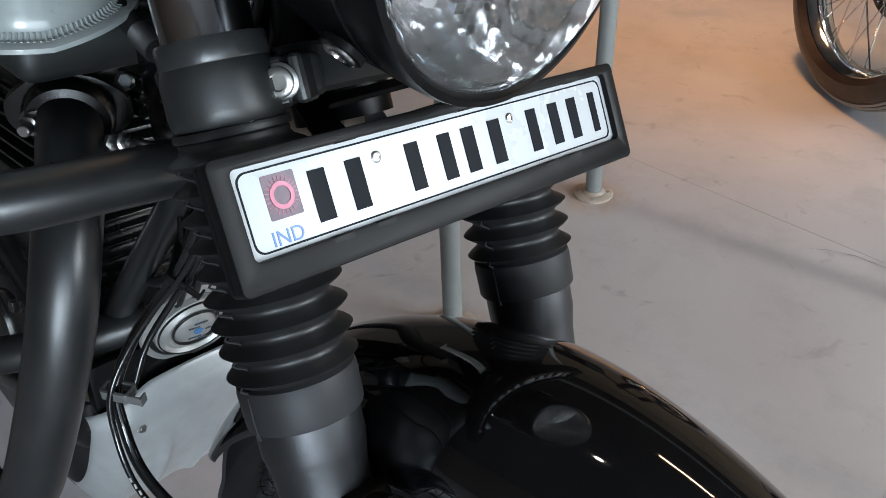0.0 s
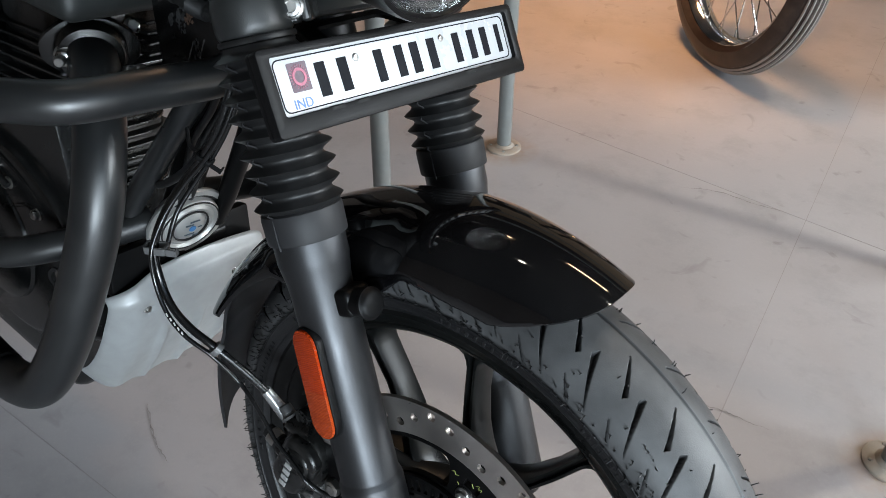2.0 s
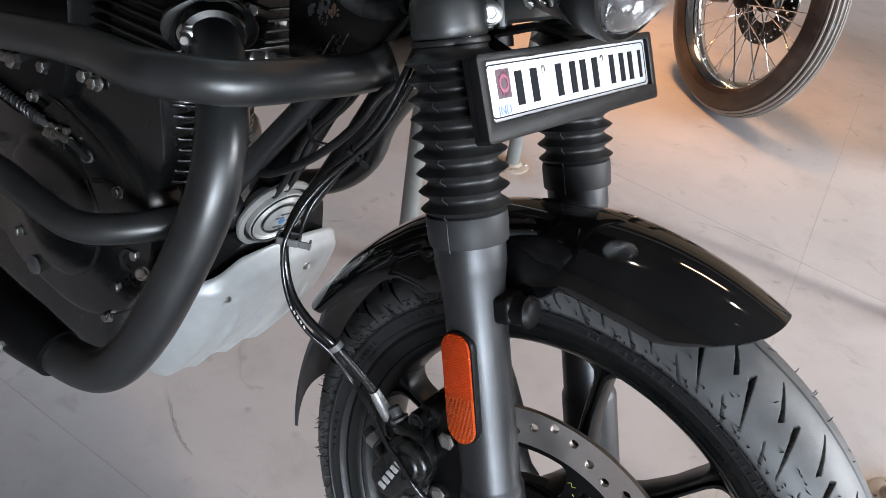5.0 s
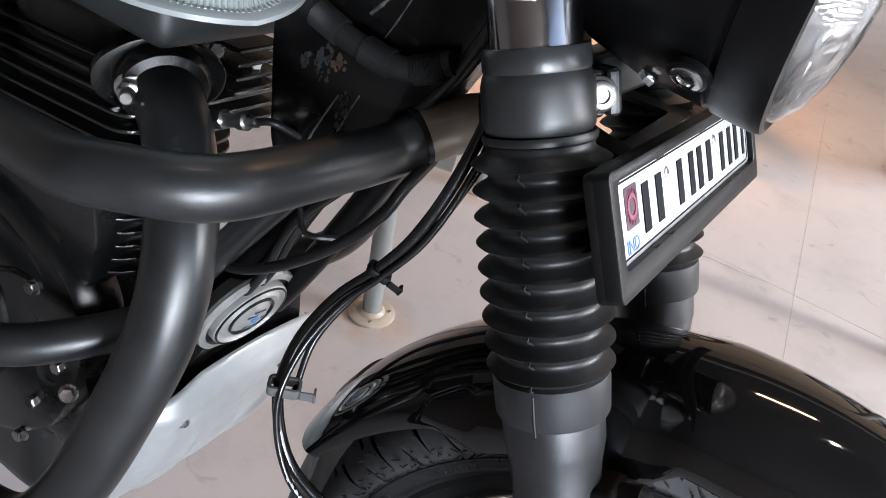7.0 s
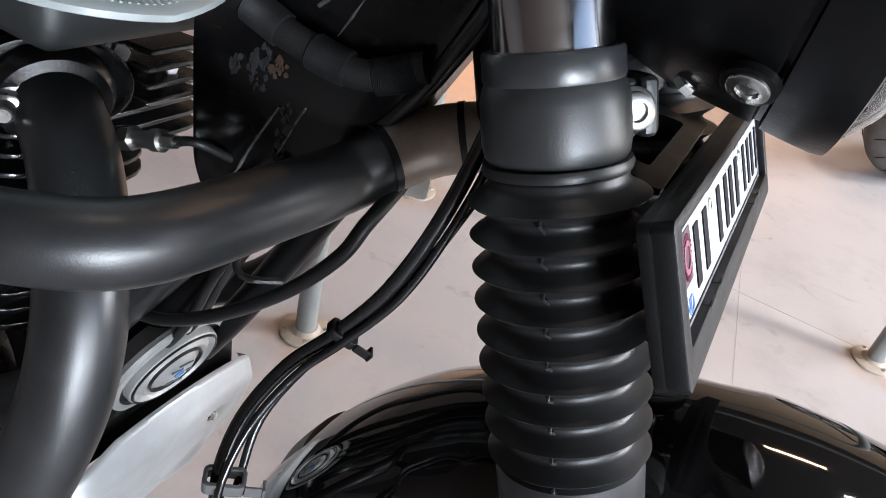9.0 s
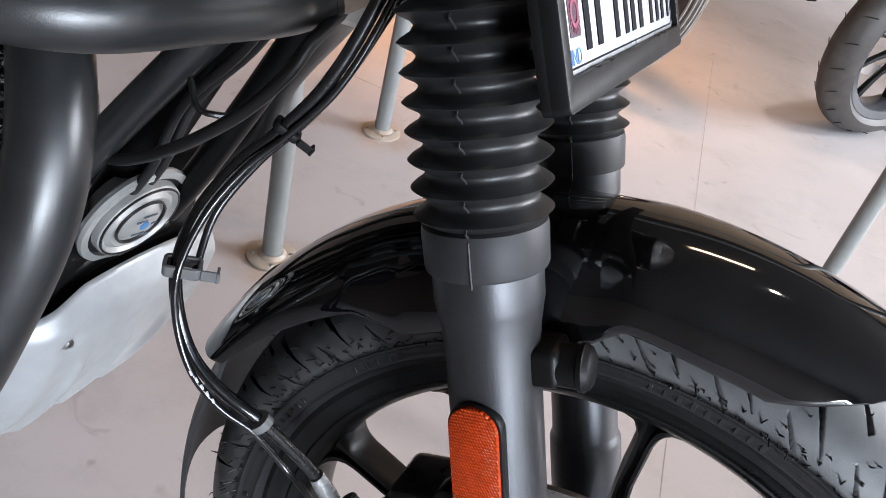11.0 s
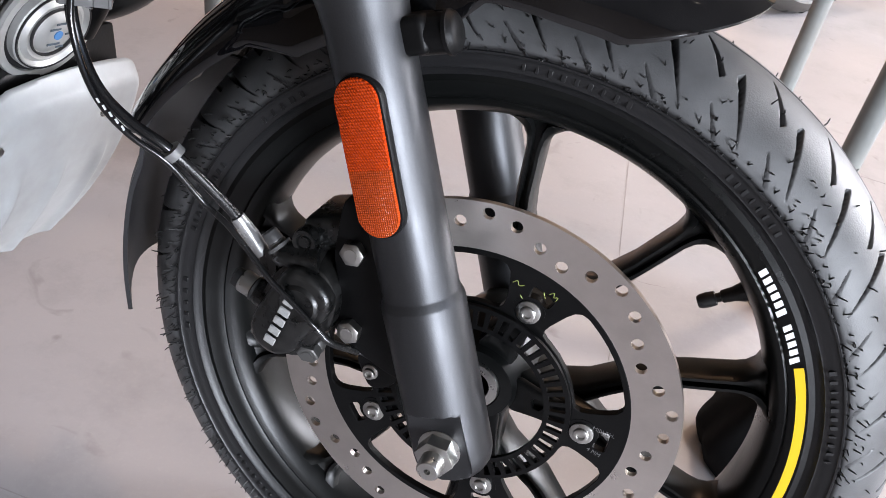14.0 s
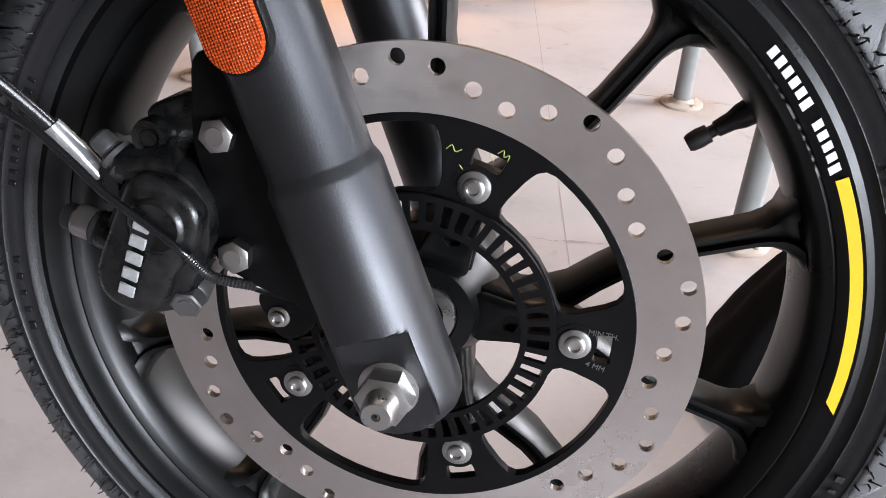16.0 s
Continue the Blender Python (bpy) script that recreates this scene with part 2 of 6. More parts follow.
def bar_text(cells, w, h, t, m):
    """Plain bars in place of characters: (x, width) cells on a line."""
    bm = bmesh.new()
    for x, cw in cells:
        bmesh.ops.create_cube(bm, size=1, matrix=m @ pose(x, 0, t / 2) @ Matrix.Diagonal((cw, h, t, 1)))
    return bm


def words(text, size, m, t=0.0004):
    """Lettering in the built-in font, as a mesh."""
    cu = bpy.data.curves.new("tmp", "FONT")
    cu.body, cu.size, cu.extrude = text, size, t
    cu.align_x = "CENTER"
    ob = new("tmp", cu)
    me = bpy.data.meshes.new_from_object(ob.evaluated_get(bpy.context.evaluated_depsgraph_get()))
    me.transform(m)
    bpy.data.objects.remove(ob)
    bpy.data.curves.remove(cu)
    bm = bmesh.new()
    bm.from_mesh(me)
    bpy.data.meshes.remove(me)
    return bm

# ---- the room ----


def concrete_material():
    m = bpy.data.materials.new("polished_concrete")
    m.use_nodes = True
    t = m.node_tree
    N, L = t.nodes, t.links
    b = N["Principled BSDF"]
    co = N.new("ShaderNodeTexCoord")

    def noise_tex(scale, detail=8, rough=0.6, dist=0.0):
        n = N.new("ShaderNodeTexNoise")
        n.inputs["Scale"].default_value, n.inputs["Detail"].default_value = scale, detail
        n.inputs["Roughness"].default_value, n.inputs["Distortion"].default_value = rough, dist
        L.new(co.outputs["Object"], n.inputs["Vector"])
        return n.outputs["Fac"]

    def ranged(v, a, b_, c, d):
        r = N.new("ShaderNodeMapRange")
        for k, x in zip(("From Min", "From Max", "To Min", "To Max"), (a, b_, c, d)):
            r.inputs[k].default_value = x
        L.new(v, r.inputs["Value"])
        return r.outputs["Result"]

    def mixed(a, bcol, f):
        x = N.new("ShaderNodeMix")
        x.data_type = "RGBA"
        if isinstance(a, tuple):
            x.inputs["A"].default_value = (*a, 1)
        else:
            L.new(a, x.inputs["A"])
        x.inputs["B"].default_value = (*bcol, 1)
        L.new(f, x.inputs["Factor"])
        return x.outputs["Result"]

    c = mixed((0.351, 0.332, 0.337), (0.414, 0.394, 0.401), ranged(noise_tex(1.3, 6, 0.55, 0.6), 0.35, 0.65, 0, 1))
    c = mixed(c, (0.282, 0.270, 0.271), ranged(noise_tex(6, 9, 0.7), 0.50, 0.75, 0, 0.7))
    c = mixed(c, (0.211, 0.192, 0.182), ranged(noise_tex(11, 3, 0.5, 1.5), 0.64, 0.74, 0, 0.5))
    c = mixed(c, (0.456, 0.424, 0.415), ranged(noise_tex(160, 4), 0.55, 0.8, 0, 0.35))
    # rust washed out round the four floor flanges
    for fx, fy in ((-0.592, 0.508), (0.314, 0.610), (-0.665, 1.005), (0.263, 1.125)):
        vd = N.new("ShaderNodeVectorMath")
        vd.operation = "DISTANCE"
        vd.inputs[1].default_value = (fx + 0.008, fy - 0.006, 0)
        L.new(co.outputs["Object"], vd.inputs[0])
        am = N.new("ShaderNodeMath")
        am.operation = "MULTIPLY"
        L.new(ranged(vd.outputs["Value"], 0.045, 0.085, 0.75, 0), am.inputs[0])
        L.new(ranged(noise_tex(26, 5), 0.3, 0.65, 0.15, 1), am.inputs[1])
        c = mixed(c, (0.34, 0.24, 0.165), am.outputs[0])
    L.new(c, b.inputs["Base Color"])
    L.new(ranged(noise_tex(4, 7), 0.3, 0.7, 0.32, 0.52), b.inputs["Roughness"])
    bp = N.new("ShaderNodeBump")
    bp.inputs["Strength"].default_value, bp.inputs["Distance"].default_value = 0.08, 0.003
    L.new(noise_tex(70, 6), bp.inputs["Height"])
    L.new(bp.outputs["Normal"], b.inputs["Normal"])
    return m


concrete = concrete_material()
joint_dark = mat("joint_filler", (0.325, 0.305, 0.30), 0.8, bump=0.2, bump_scale=300)
# unseen walls and ceiling painted dark to keep reflections in the black paint low
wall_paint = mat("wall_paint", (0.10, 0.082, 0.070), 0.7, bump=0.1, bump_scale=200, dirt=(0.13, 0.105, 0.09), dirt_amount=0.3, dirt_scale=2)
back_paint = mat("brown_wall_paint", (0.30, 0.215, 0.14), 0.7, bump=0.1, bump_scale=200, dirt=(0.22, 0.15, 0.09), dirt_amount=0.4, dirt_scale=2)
ceiling_paint = mat("ceiling_paint", (0.06, 0.057, 0.055), 0.8, bump=0.1, bump_scale=100)
flange_paint = mat("stained_flange_paint", (0.34, 0.30, 0.255), 0.5, bump=0.1, dirt=(0.28, 0.18, 0.11), dirt_amount=0.7, dirt_scale=30)
pole_paint = mat("grey_pole_paint", (0.17, 0.178, 0.172), 0.38, bump=0.06, dirt=(0.3, 0.22, 0.16), dirt_amount=0.2, dirt_scale=12)

X0, X1, Y0, Y1, ZC = -6.0, 5.0, -4.0, 6.0, 3.4
tagged(part("floor", block((X1 - X0, Y1 - Y0, 0.12), pose((X0 + X1) / 2, (Y0 + Y1) / 2, -0.06), 0), concrete), "polished beige concrete shop floor with saw joints and stains", "floor", kind="structure")
tagged(part("ceiling", block((X1 - X0, Y1 - Y0, 0.12), pose((X0 + X1) / 2, (Y0 + Y1) / 2, ZC + 0.06), 0), ceiling_paint), "plain grey painted ceiling", "ceiling", kind="structure")
tagged(part("wall_back", block((X1 - X0, 0.2, ZC), pose((X0 + X1) / 2, Y1 + 0.1, ZC / 2), 0), back_paint), "brown painted back wall", "wall", kind="structure")
tagged(part("wall_rear", block((0.2, Y1 - Y0, ZC), pose(X0 - 0.1, (Y0 + Y1) / 2, ZC / 2), 0), wall_paint), "dark brown painted wall", "wall", kind="structure")


def wall_with_opening(name, along, at, lo, hi, a, b, z0, z1):
    bm = bmesh.new()
    for p, q, r, s in ((lo, a, 0, ZC), (b, hi, 0, ZC), (a, b, 0, z0), (a, b, z1, ZC)):
        c, h = ((p + q) / 2, (r + s) / 2)
        size = (q - p, 0.2, s - r) if along == "x" else (0.2, q - p, s - r)
        place = (c, at, h) if along == "x" else (at, c, h)
        bm = merge(bm, block(size, pose(*place), 0))
    return tagged(part(name, bm, wall_paint), "dark brown painted wall with an opening for daylight", "wall", kind="structure")


wall_with_opening("wall_front", "y", X1 + 0.1, Y0, Y1, -3.4, 5.2, 0.10, 3.2)
# opening in the side wall is assumed, cut to fit the side fill
wall_with_opening("wall_side", "x", Y0 - 0.1, X0, X1, 3.45, 4.85, 0.35, 1.65)

# saw joints in the slab: hairline strips let into the surface
JOINTS = [((0.108, 0.33), (-0.145, 2.25)), ((-0.9, 1.19), (1.6, 1.10)), ((-2.5, -0.25), (-0.3, -0.128)), ((1.7, 0.2), (1.45, 2.4))]
for (xa, ya), (xb, yb) in JOINTS:
    length = math.hypot(xb - xa, yb - ya)
    tagged(part("trim", block((length, 0.0013, 0.002), pose((xa + xb) / 2, (ya + yb) / 2, -0.0006, 0, 0, math.degrees(math.atan2(yb - ya, xb - xa))), 0), joint_dark), "thin dark saw joint in the floor", "floor joint", kind="structure")


def crack(points, width):
    """A ragged hairline crack: a flat ribbon that follows its points, thinning to the ends."""
    bm = bmesh.new()
    rr = random.Random(len(points))
    pts = spline([(x, y, 0.0012) for x, y in points], 7)
    rows = []
    for i, q in enumerate(pts):
        d = (pts[min(i + 1, len(pts) - 1)] - pts[max(i - 1, 0)]).normalized()
        s_ = Vector((-d.y, d.x, 0))
        q = q + s_ * rr.uniform(-0.0016, 0.0016)
        w = width * (0.25 + rr.random()) * min(1, 0.2 + 4 * min(i, len(pts) - 1 - i) / len(pts))
        rows.append((bm.verts.new(q + s_ * w), bm.verts.new(q - s_ * w)))
    for a, b in zip(rows, rows[1:]):
        bm.faces.new((a[0], b[0], b[1], a[1]))
    return tagged(part("trim", bm, crack_dark), "ragged dark hairline crack in the concrete", "floor crack", kind="structure")


crack_dark = mat("crack_dirt", (0.27, 0.252, 0.245), 0.9, bump=0.2)
crack(((0.028, 0.549), (0.057, 0.545), (0.081, 0.551), (0.112, 0.553), (0.153, 0.559)), 0.0009)
crack(((-0.631, -0.007), (-0.584, -0.033), (-0.547, -0.049), (-0.508, -0.058)), 0.0012)
crack(((-0.255, 1.112), (-0.188, 1.144), (-0.111, 1.147), (-0.041, 1.159)), 0.0013)

# ---- barrier hoops ----


def barrier(a, b, top=0.95):
    root = new("barrier_rail")
    root.matrix_world = pose(a[0], a[1], 0)
    d = Vector((b[0] - a[0], b[1] - a[1], 0))
    part("rail", tube([(0, 0, top - 0.12), (0.03 * d.x, 0.03 * d.y, top - 0.03), (0.13 * d.x, 0.13 * d.y, top), (0.5 * d.x, 0.5 * d.y, top), (0.87 * d.x, 0.87 * d.y, top), (0.97 * d.x, 0.97 * d.y, top - 0.03), (d.x, d.y, top - 0.12)], 0.0165, 16), pole_paint, root)
    for p in (Vector((0, 0, 0)), d):
        post = part("post", revolve([(0.0, 0.0165), (top - 0.11, 0.0165)], pose(*p), 20), pole_paint, root)
        part("flange", revolve([(0, 0), (0.0, 0.041), (0.004, 0.041), (0.006, 0.038), (0.007, 0.024), (0.012, 0.0185), (0.012, 0)], pose(*p), 28), flange_paint, post, "rust-stained floor flange")
        for k in range(4):
            part("screw", hex_bolt(p + Vector((0.031 * math.cos(0.6 + k * math.pi / 2), 0.031 * math.sin(0.6 + k * math.pi / 2), 0.0055)), (0, 0, 1), 0.007, 0.002), zinc, post)
    return tagged(root, "grey painted tubular barrier hoop bolted to the floor", "barrier", group="barrier hoops")


barrier((-0.592, 0.508), (0.314, 0.610))
barrier((-0.665, 1.005), (0.263, 1.125))

# ---- unidentified dark folded lump on the floor beyond the wheel, shape guessed ----


def dark_lump(x, y):
    bm = bmesh.new()
    rr = random.Random(4)
    rows = []
    for k in range(22):
        h = k / 21
        row = []
        for q in range(40):
            a = 2 * math.pi * q / 40
            fold = 1 + 0.05 * math.sin(5 * a + 3 * h) + 0.03 * math.sin(11 * a - 6 * h) + 0.012 * rr.uniform(-1, 1)
            r = (0.088 * (1 - h ** 3.2) ** 0.5 + 0.012) * (0.80 + 0.20 * min(1, h * 8)) * fold * (1 - 0.30 * h)
            row.append((0.040 * h ** 1.2 + r * math.cos(a), 0.02 * h + 0.8 * r * math.sin(a), 0.215 * h + 0.002))
        rows.append(row)
    bag = tagged(new("dark_lump"), "unidentified dark folded lump on the floor beyond the wheel", "bag")
    bag.matrix_world = pose(x, y, 0)
    part("lump_body", closed_loft(rows), mat("black_cloth", (0.006, 0.006, 0.0065), 0.9, bump=0.3, bump_scale=900, spec=0.1), bag, sharp=80)
    # band round the top is added
    part("lump_band", tube([(0.034 + 0.034 * math.cos(q * 0.524), 0.017 + 0.028 * math.sin(q * 0.524), 0.196) for q in range(13)], 0.0022, 8, 3), mat("grey_band", (0.03, 0.03, 0.03), 0.7, bump=0.3), bag, "grey band added near the top")
    return bag


dark_lump(0.315, 0.275)

# ---- the motorcycle: x ahead, y to its left, z up, leaning on its side stand ----
bike = tagged(new("motorcycle"), "black roadster motorcycle parked leaning on its side stand", "motorcycle")
bike.matrix_world = pose(0, -0.0499, 0.001, -7.72, 0, 0)
YC = -0.005  # middle plane of the front wheel
HUB = Vector((0, 0, 0.293))
WHEEL = basis(HUB, (0, -1, 0))  # local x is ahead, y up, z to the right side
assert (WHEEL @ Vector((1, 0, 0)) - HUB).x > 0.99


def polar(r, a, c=(0, 0)):
    return (c[0] + r * math.cos(radians(a)), c[1] + r * math.sin(radians(a)))


# front wheel: rim
RIM = WHEEL @ pose(0, 0, -YC)
HALF = [(-0.0390, 0.2335), (-0.0415, 0.2335), (-0.0425, 0.2295), (-0.0405, 0.2265), (-0.0385, 0.2225), (-0.0362, 0.2180), (-0.0350, 0.2172), (-0.0356, 0.2158), (-0.0335, 0.2125), (-0.032, 0.2110), (-0.028, 0.2075), (-0.021, 0.2045), (-0.012, 0.2025), (0.0, 0.2015)]
inner = HALF + [(-h, r) for h, r in HALF[-2::-1]]
outer = [(0.035, 0.226), (0.030, 0.218), (0.012, 0.2085), (-0.012, 0.2085), (-0.030, 0.218), (-0.035, 0.226)]
rim = part("front_wheel", revolve(inner + outer + inner[:1], RIM, 160), rim_black, bike, "black ten-spoke cast alloy front wheel", 30)
part("rim_line", revolve([(0.0462, 0.2300), (0.0470, 0.2306), (0.0470, 0.2312), (0.0464, 0.2316)], WHEEL, 160), rim_black, rim)
# spokes: channelled bars that spring in pairs from the five hub legs and widen into the rim
SECTIONS = ((0.046, 0.0085, -0.017, 0.018, -18.2), (0.062, 0.0075, -0.016, 0.020, -16.8), (0.080, 0.0070, -0.015, 0.019, -11.5), (0.098, 0.0068, -0.014, 0.018, -5.0), (0.116, 0.0066, -0.014, 0.017, -1.6), (0.150, 0.0060, -0.013, 0.015, 0), (0.184, 0.0062, -0.0135, 0.0155, 0), (0.191, 0.0076, -0.014, 0.016, 0), (0.197, 0.0110, -0.015, 0.017, 0), (0.2015, 0.0170, -0.016, 0.019, 0), (0.2050, 0.027, -0.018, 0.022, 0))


def spoke_mesh(turn):
    bm = bmesh.new()
    rows = []
    for r, w, lo, hi, off in SECTIONS:
        e, g = 0.28 * w, 0.35 * w
        sec = [(w, hi - 0.004), (w - e, hi), (g, hi), (g * 0.7, hi - 0.005), (-g * 0.7, hi - 0.005), (-g, hi), (-(w - e), hi), (-w, hi - 0.004), (-w, lo + 0.004), (-(w - e), lo), (w - e, lo), (w, lo + 0.004)]
        c = math.radians(off * turn)
        cx, cy = r * math.cos(c), r * math.sin(c)
        rows.append([bm.verts.new((cx, cy + y, z)) for y, z in sec])
    for a, b in zip(rows, rows[1:]):
        for q in range(12):
            bm.faces.new((a[q], a[(q + 1) % 12], b[(q + 1) % 12], b[q]))
    bm.faces.new(rows[0])
    bm.faces.new(rows[-1][::-1])
    return bm


spoke_data = {}
for k in range(10):
    turn = 1 if k % 2 == 0 else -1
    if turn in spoke_data:
        ob = new("spoke", spoke_data[turn])
        ob.parent = rim
    else:
        ob = part("spoke", spoke_mesh(turn), rim_black, rim, sharp=50)
        spoke_data[turn] = ob.data
    ob.matrix_local = RIM @ pose(0, 0, 0.003, 0, 0, 91.5 + 36 * k)
# hub with its five legs and bearing
part("hub", revolve([(-0.045, 0.02), (-0.045, 0.034), (-0.03, 0.038), (-0.018, 0.042), (0.018, 0.042), (0.024, 0.039), (0.040, 0.033), (0.046, 0.030), (0.046, 0.021), (0.043, 0.021), (0.043, 0.012)], WHEEL, 64), rim_black, rim, sharp=45)
for k in range(5):
    m = WHEEL @ pose(0, 0, 0, 0, 0, 73 + 72 * k)
    rows = []
    for r, w, lo, hi in ((0.016, 0.0175, -0.022, 0.035), (0.030, 0.0165, -0.016, 0.036), (0.044, 0.0140, -0.006, 0.038), (0.058, 0.0112, 0.008, 0.041), (0.072, 0.0100, 0.024, 0.045), (0.094, 0.0112, 0.036, 0.048)):
        e = 0.003
        rows.append([m @ Vector((r, y, z)) for y, z in ((w, lo + e), (w, hi - e), (w - e, hi), (e - w, hi), (-w, hi - e), (-w, lo + e), (e - w, lo), (w - e, lo))])
    leg = part("hub_leg", closed_loft(rows), rim_black, rim, sharp=50)
    tilt = m @ pose(0.050, 0, 0.0412, 0, -9, 0)
    part("leg_face", sheet([soften([(-0.020, 0.0145), (0.002, 0.0108), (0.030, 0.0092), (0.030, -0.0092), (0.002, -0.0108), (-0.020, -0.0145)], 0.004), circle(0.0062, 6)], 0.0046, tilt, 0.0009), rim_black, leg)
part("bearing", revolve([(0.0445, 0.013), (0.0475, 0.013), (0.0475, 0.0195), (0.0445, 0.0205)], WHEEL, 40), zinc, rim)
# valve
vm = basis(WHEEL @ Vector((*polar(0.2030, 37.0), -0.006)), WHEEL.to_3x3() @ Vector((-math.cos(radians(36.5)), -math.sin(radians(36.5)), 0.02)))
part("valve", revolve([(0, 0.0), (0, 0.0075), (0.006, 0.0070), (0.012, 0.0052), (0.020, 0.0046), (0.021, 0.0034), (0.024, 0.0034), (0.0245, 0.0052), (0.030, 0.0056), (0.035, 0.0052), (0.037, 0.0042), (0.037, 0)], vm, 16), rubber, rim)

# brake disc, drilled in runs of five
DISC_Z = 0.055
holes = [circle(0.0043, 16, polar((0.145, 0.141, 0.133, 0.129, 0.137)[k % 5], 97 - 8 * k)) for k in range(45)]
part("brake_disc", sheet([circle(0.1525, 150), circle(0.1175, 110)] + holes, 0.0046, WHEEL @ pose(0, 0, DISC_Z - 0.0023)), disc_steel, rim, "drilled steel brake disc", 20)


def window_loop(mid, r0, r1, half0, half1, rc):
    p = [polar(r1, mid - half1 + 2 * half1 * i / 8) for i in range(9)] + [polar(r0, mid + half0 - 2 * half0 * i / 6) for i in range(7)]
    corners = {0, 8, 9, 15}
    out = []
    for i, q in enumerate(p):
        if i in corners:
            q = Vector(q)
            a, b = Vector(p[i - 1]), Vector(p[(i + 1) % len(p)])
            p0, p1 = q + (a - q).normalized() * min(rc, (a - q).length * 0.8), q + (b - q).normalized() * min(rc, (b - q).length * 0.8)
            out += [tuple(p0 * (1 - t) ** 2 + q * 2 * t * (1 - t) + p1 * t * t) for t in (0, 0.33, 0.66, 1)]
        else:
            out.append(q)
    return out


cuts = [circle(0.0742, 72)]
for k in range(5):
    a = 73 + 72 * k
    cuts.append(window_loop(a + 36, 0.0770, 0.1140, 26.0, 22.5, 0.012))
    cuts.append(window_loop(a - 1, 0.0965, 0.1065, 5, 5, 0.0035))
part("disc_carrier", sheet([circle(0.1175, 120)] + cuts, 0.006, WHEEL @ pose(0, 0, DISC_Z - 0.0028), 0.0005), satin_black, rim, "black five-arm disc carrier", 20)
slots = [window_loop(7.2 * k, 0.0610, 0.0730, 2.1, 2.1, 0.0005) for k in range(50)]
part("abs_ring", sheet([circle(0.0765, 120), circle(0.0575, 90)] + slots, 0.0030, WHEEL @ pose(0, 0, DISC_Z + 0.0035), 0.0), satin_black, rim, "slotted black sensor ring", 20)
for k in range(5):
    part("boss", revolve([(-0.006, 0.0), (-0.006, 0.0122), (0.0005, 0.0118), (0.0005, 0)], WHEEL @ pose(*polar(0.0863, 73 + 72 * k), DISC_Z), 24), satin_black, rim)
    p = WHEEL @ Vector((*polar(0.0863, 73 + 72 * k), DISC_Z + 0.0005))
    part("disc_bolt", hex_bolt(p, (0, -1, 0), 0.0115, 0.0028, 0.0088, socket=True), zinc, rim, "zinc button-head bolt")
part("rim_stripe", sheet([[polar(0.2298, a) for a in np.linspace(28, -6.6, 30)] + [polar(0.2219, a) for a in np.linspace(-4.4, 28, 30)]], 0.0006, WHEEL @ pose(0, 0, 0.0462)), yellow_tape, rim, "yellow reflective rim tape")

# marks on the rim beside the tape: plain white bars
for k in range(12):
    if k == 5:
        continue
    a = 29.6 + 1.50 * k
    part("rim_mark", bar_text([(0, 0.0040)], 0, 0.0088 if k in (0, 6) else 0.0068, 0.0005, RIM @ pose(*polar(0.2240, a), 0.0408, 0, 0, 0) @ pose(0, 0, 0, 0, 0, a - 90) @ pose(0, 0, 0, -25, 0, 0)), white_mark, rim)
cast_letter = mat("cast_letter_grey", (0.09, 0.09, 0.09), 0.5)
chalk = mat("yellow_green_marker", (0.34, 0.40, 0.10), 0.6, bump=0.1)
for pts in (((-0.0042, 0.108), (-0.001, 0.1105), (0.0008, 0.107), (0.0045, 0.1085)), ((0.0035, 0.1000), (0.0058, 0.0975)), ((0.0240, 0.1085), (0.0272, 0.1105), (0.0275, 0.1070), (0.0305, 0.1080), (0.0295, 0.1045)), ((0.0195, 0.1085), (0.0218, 0.1040))):
    part("marker_scrawl", tube([WHEEL @ Vector((x * 0.92 + 0.0135, y * 0.935, DISC_Z + 0.0004)) for x, y in pts], 0.0003, 6, 3), chalk, rim, "yellow-green marker scrawl")
part("carrier_letters", words("MIN.TH.", 0.0046, WHEEL @ pose(0.1005, 0.0075, DISC_Z + 0.0004, 0, 0, -4), 0.0002), cast_letter, rim)
part("carrier_letters", words("4 MM", 0.0046, WHEEL @ pose(0.0985, -0.0125, DISC_Z + 0.0004, 0, 0, -14), 0.0002), cast_letter, rim)

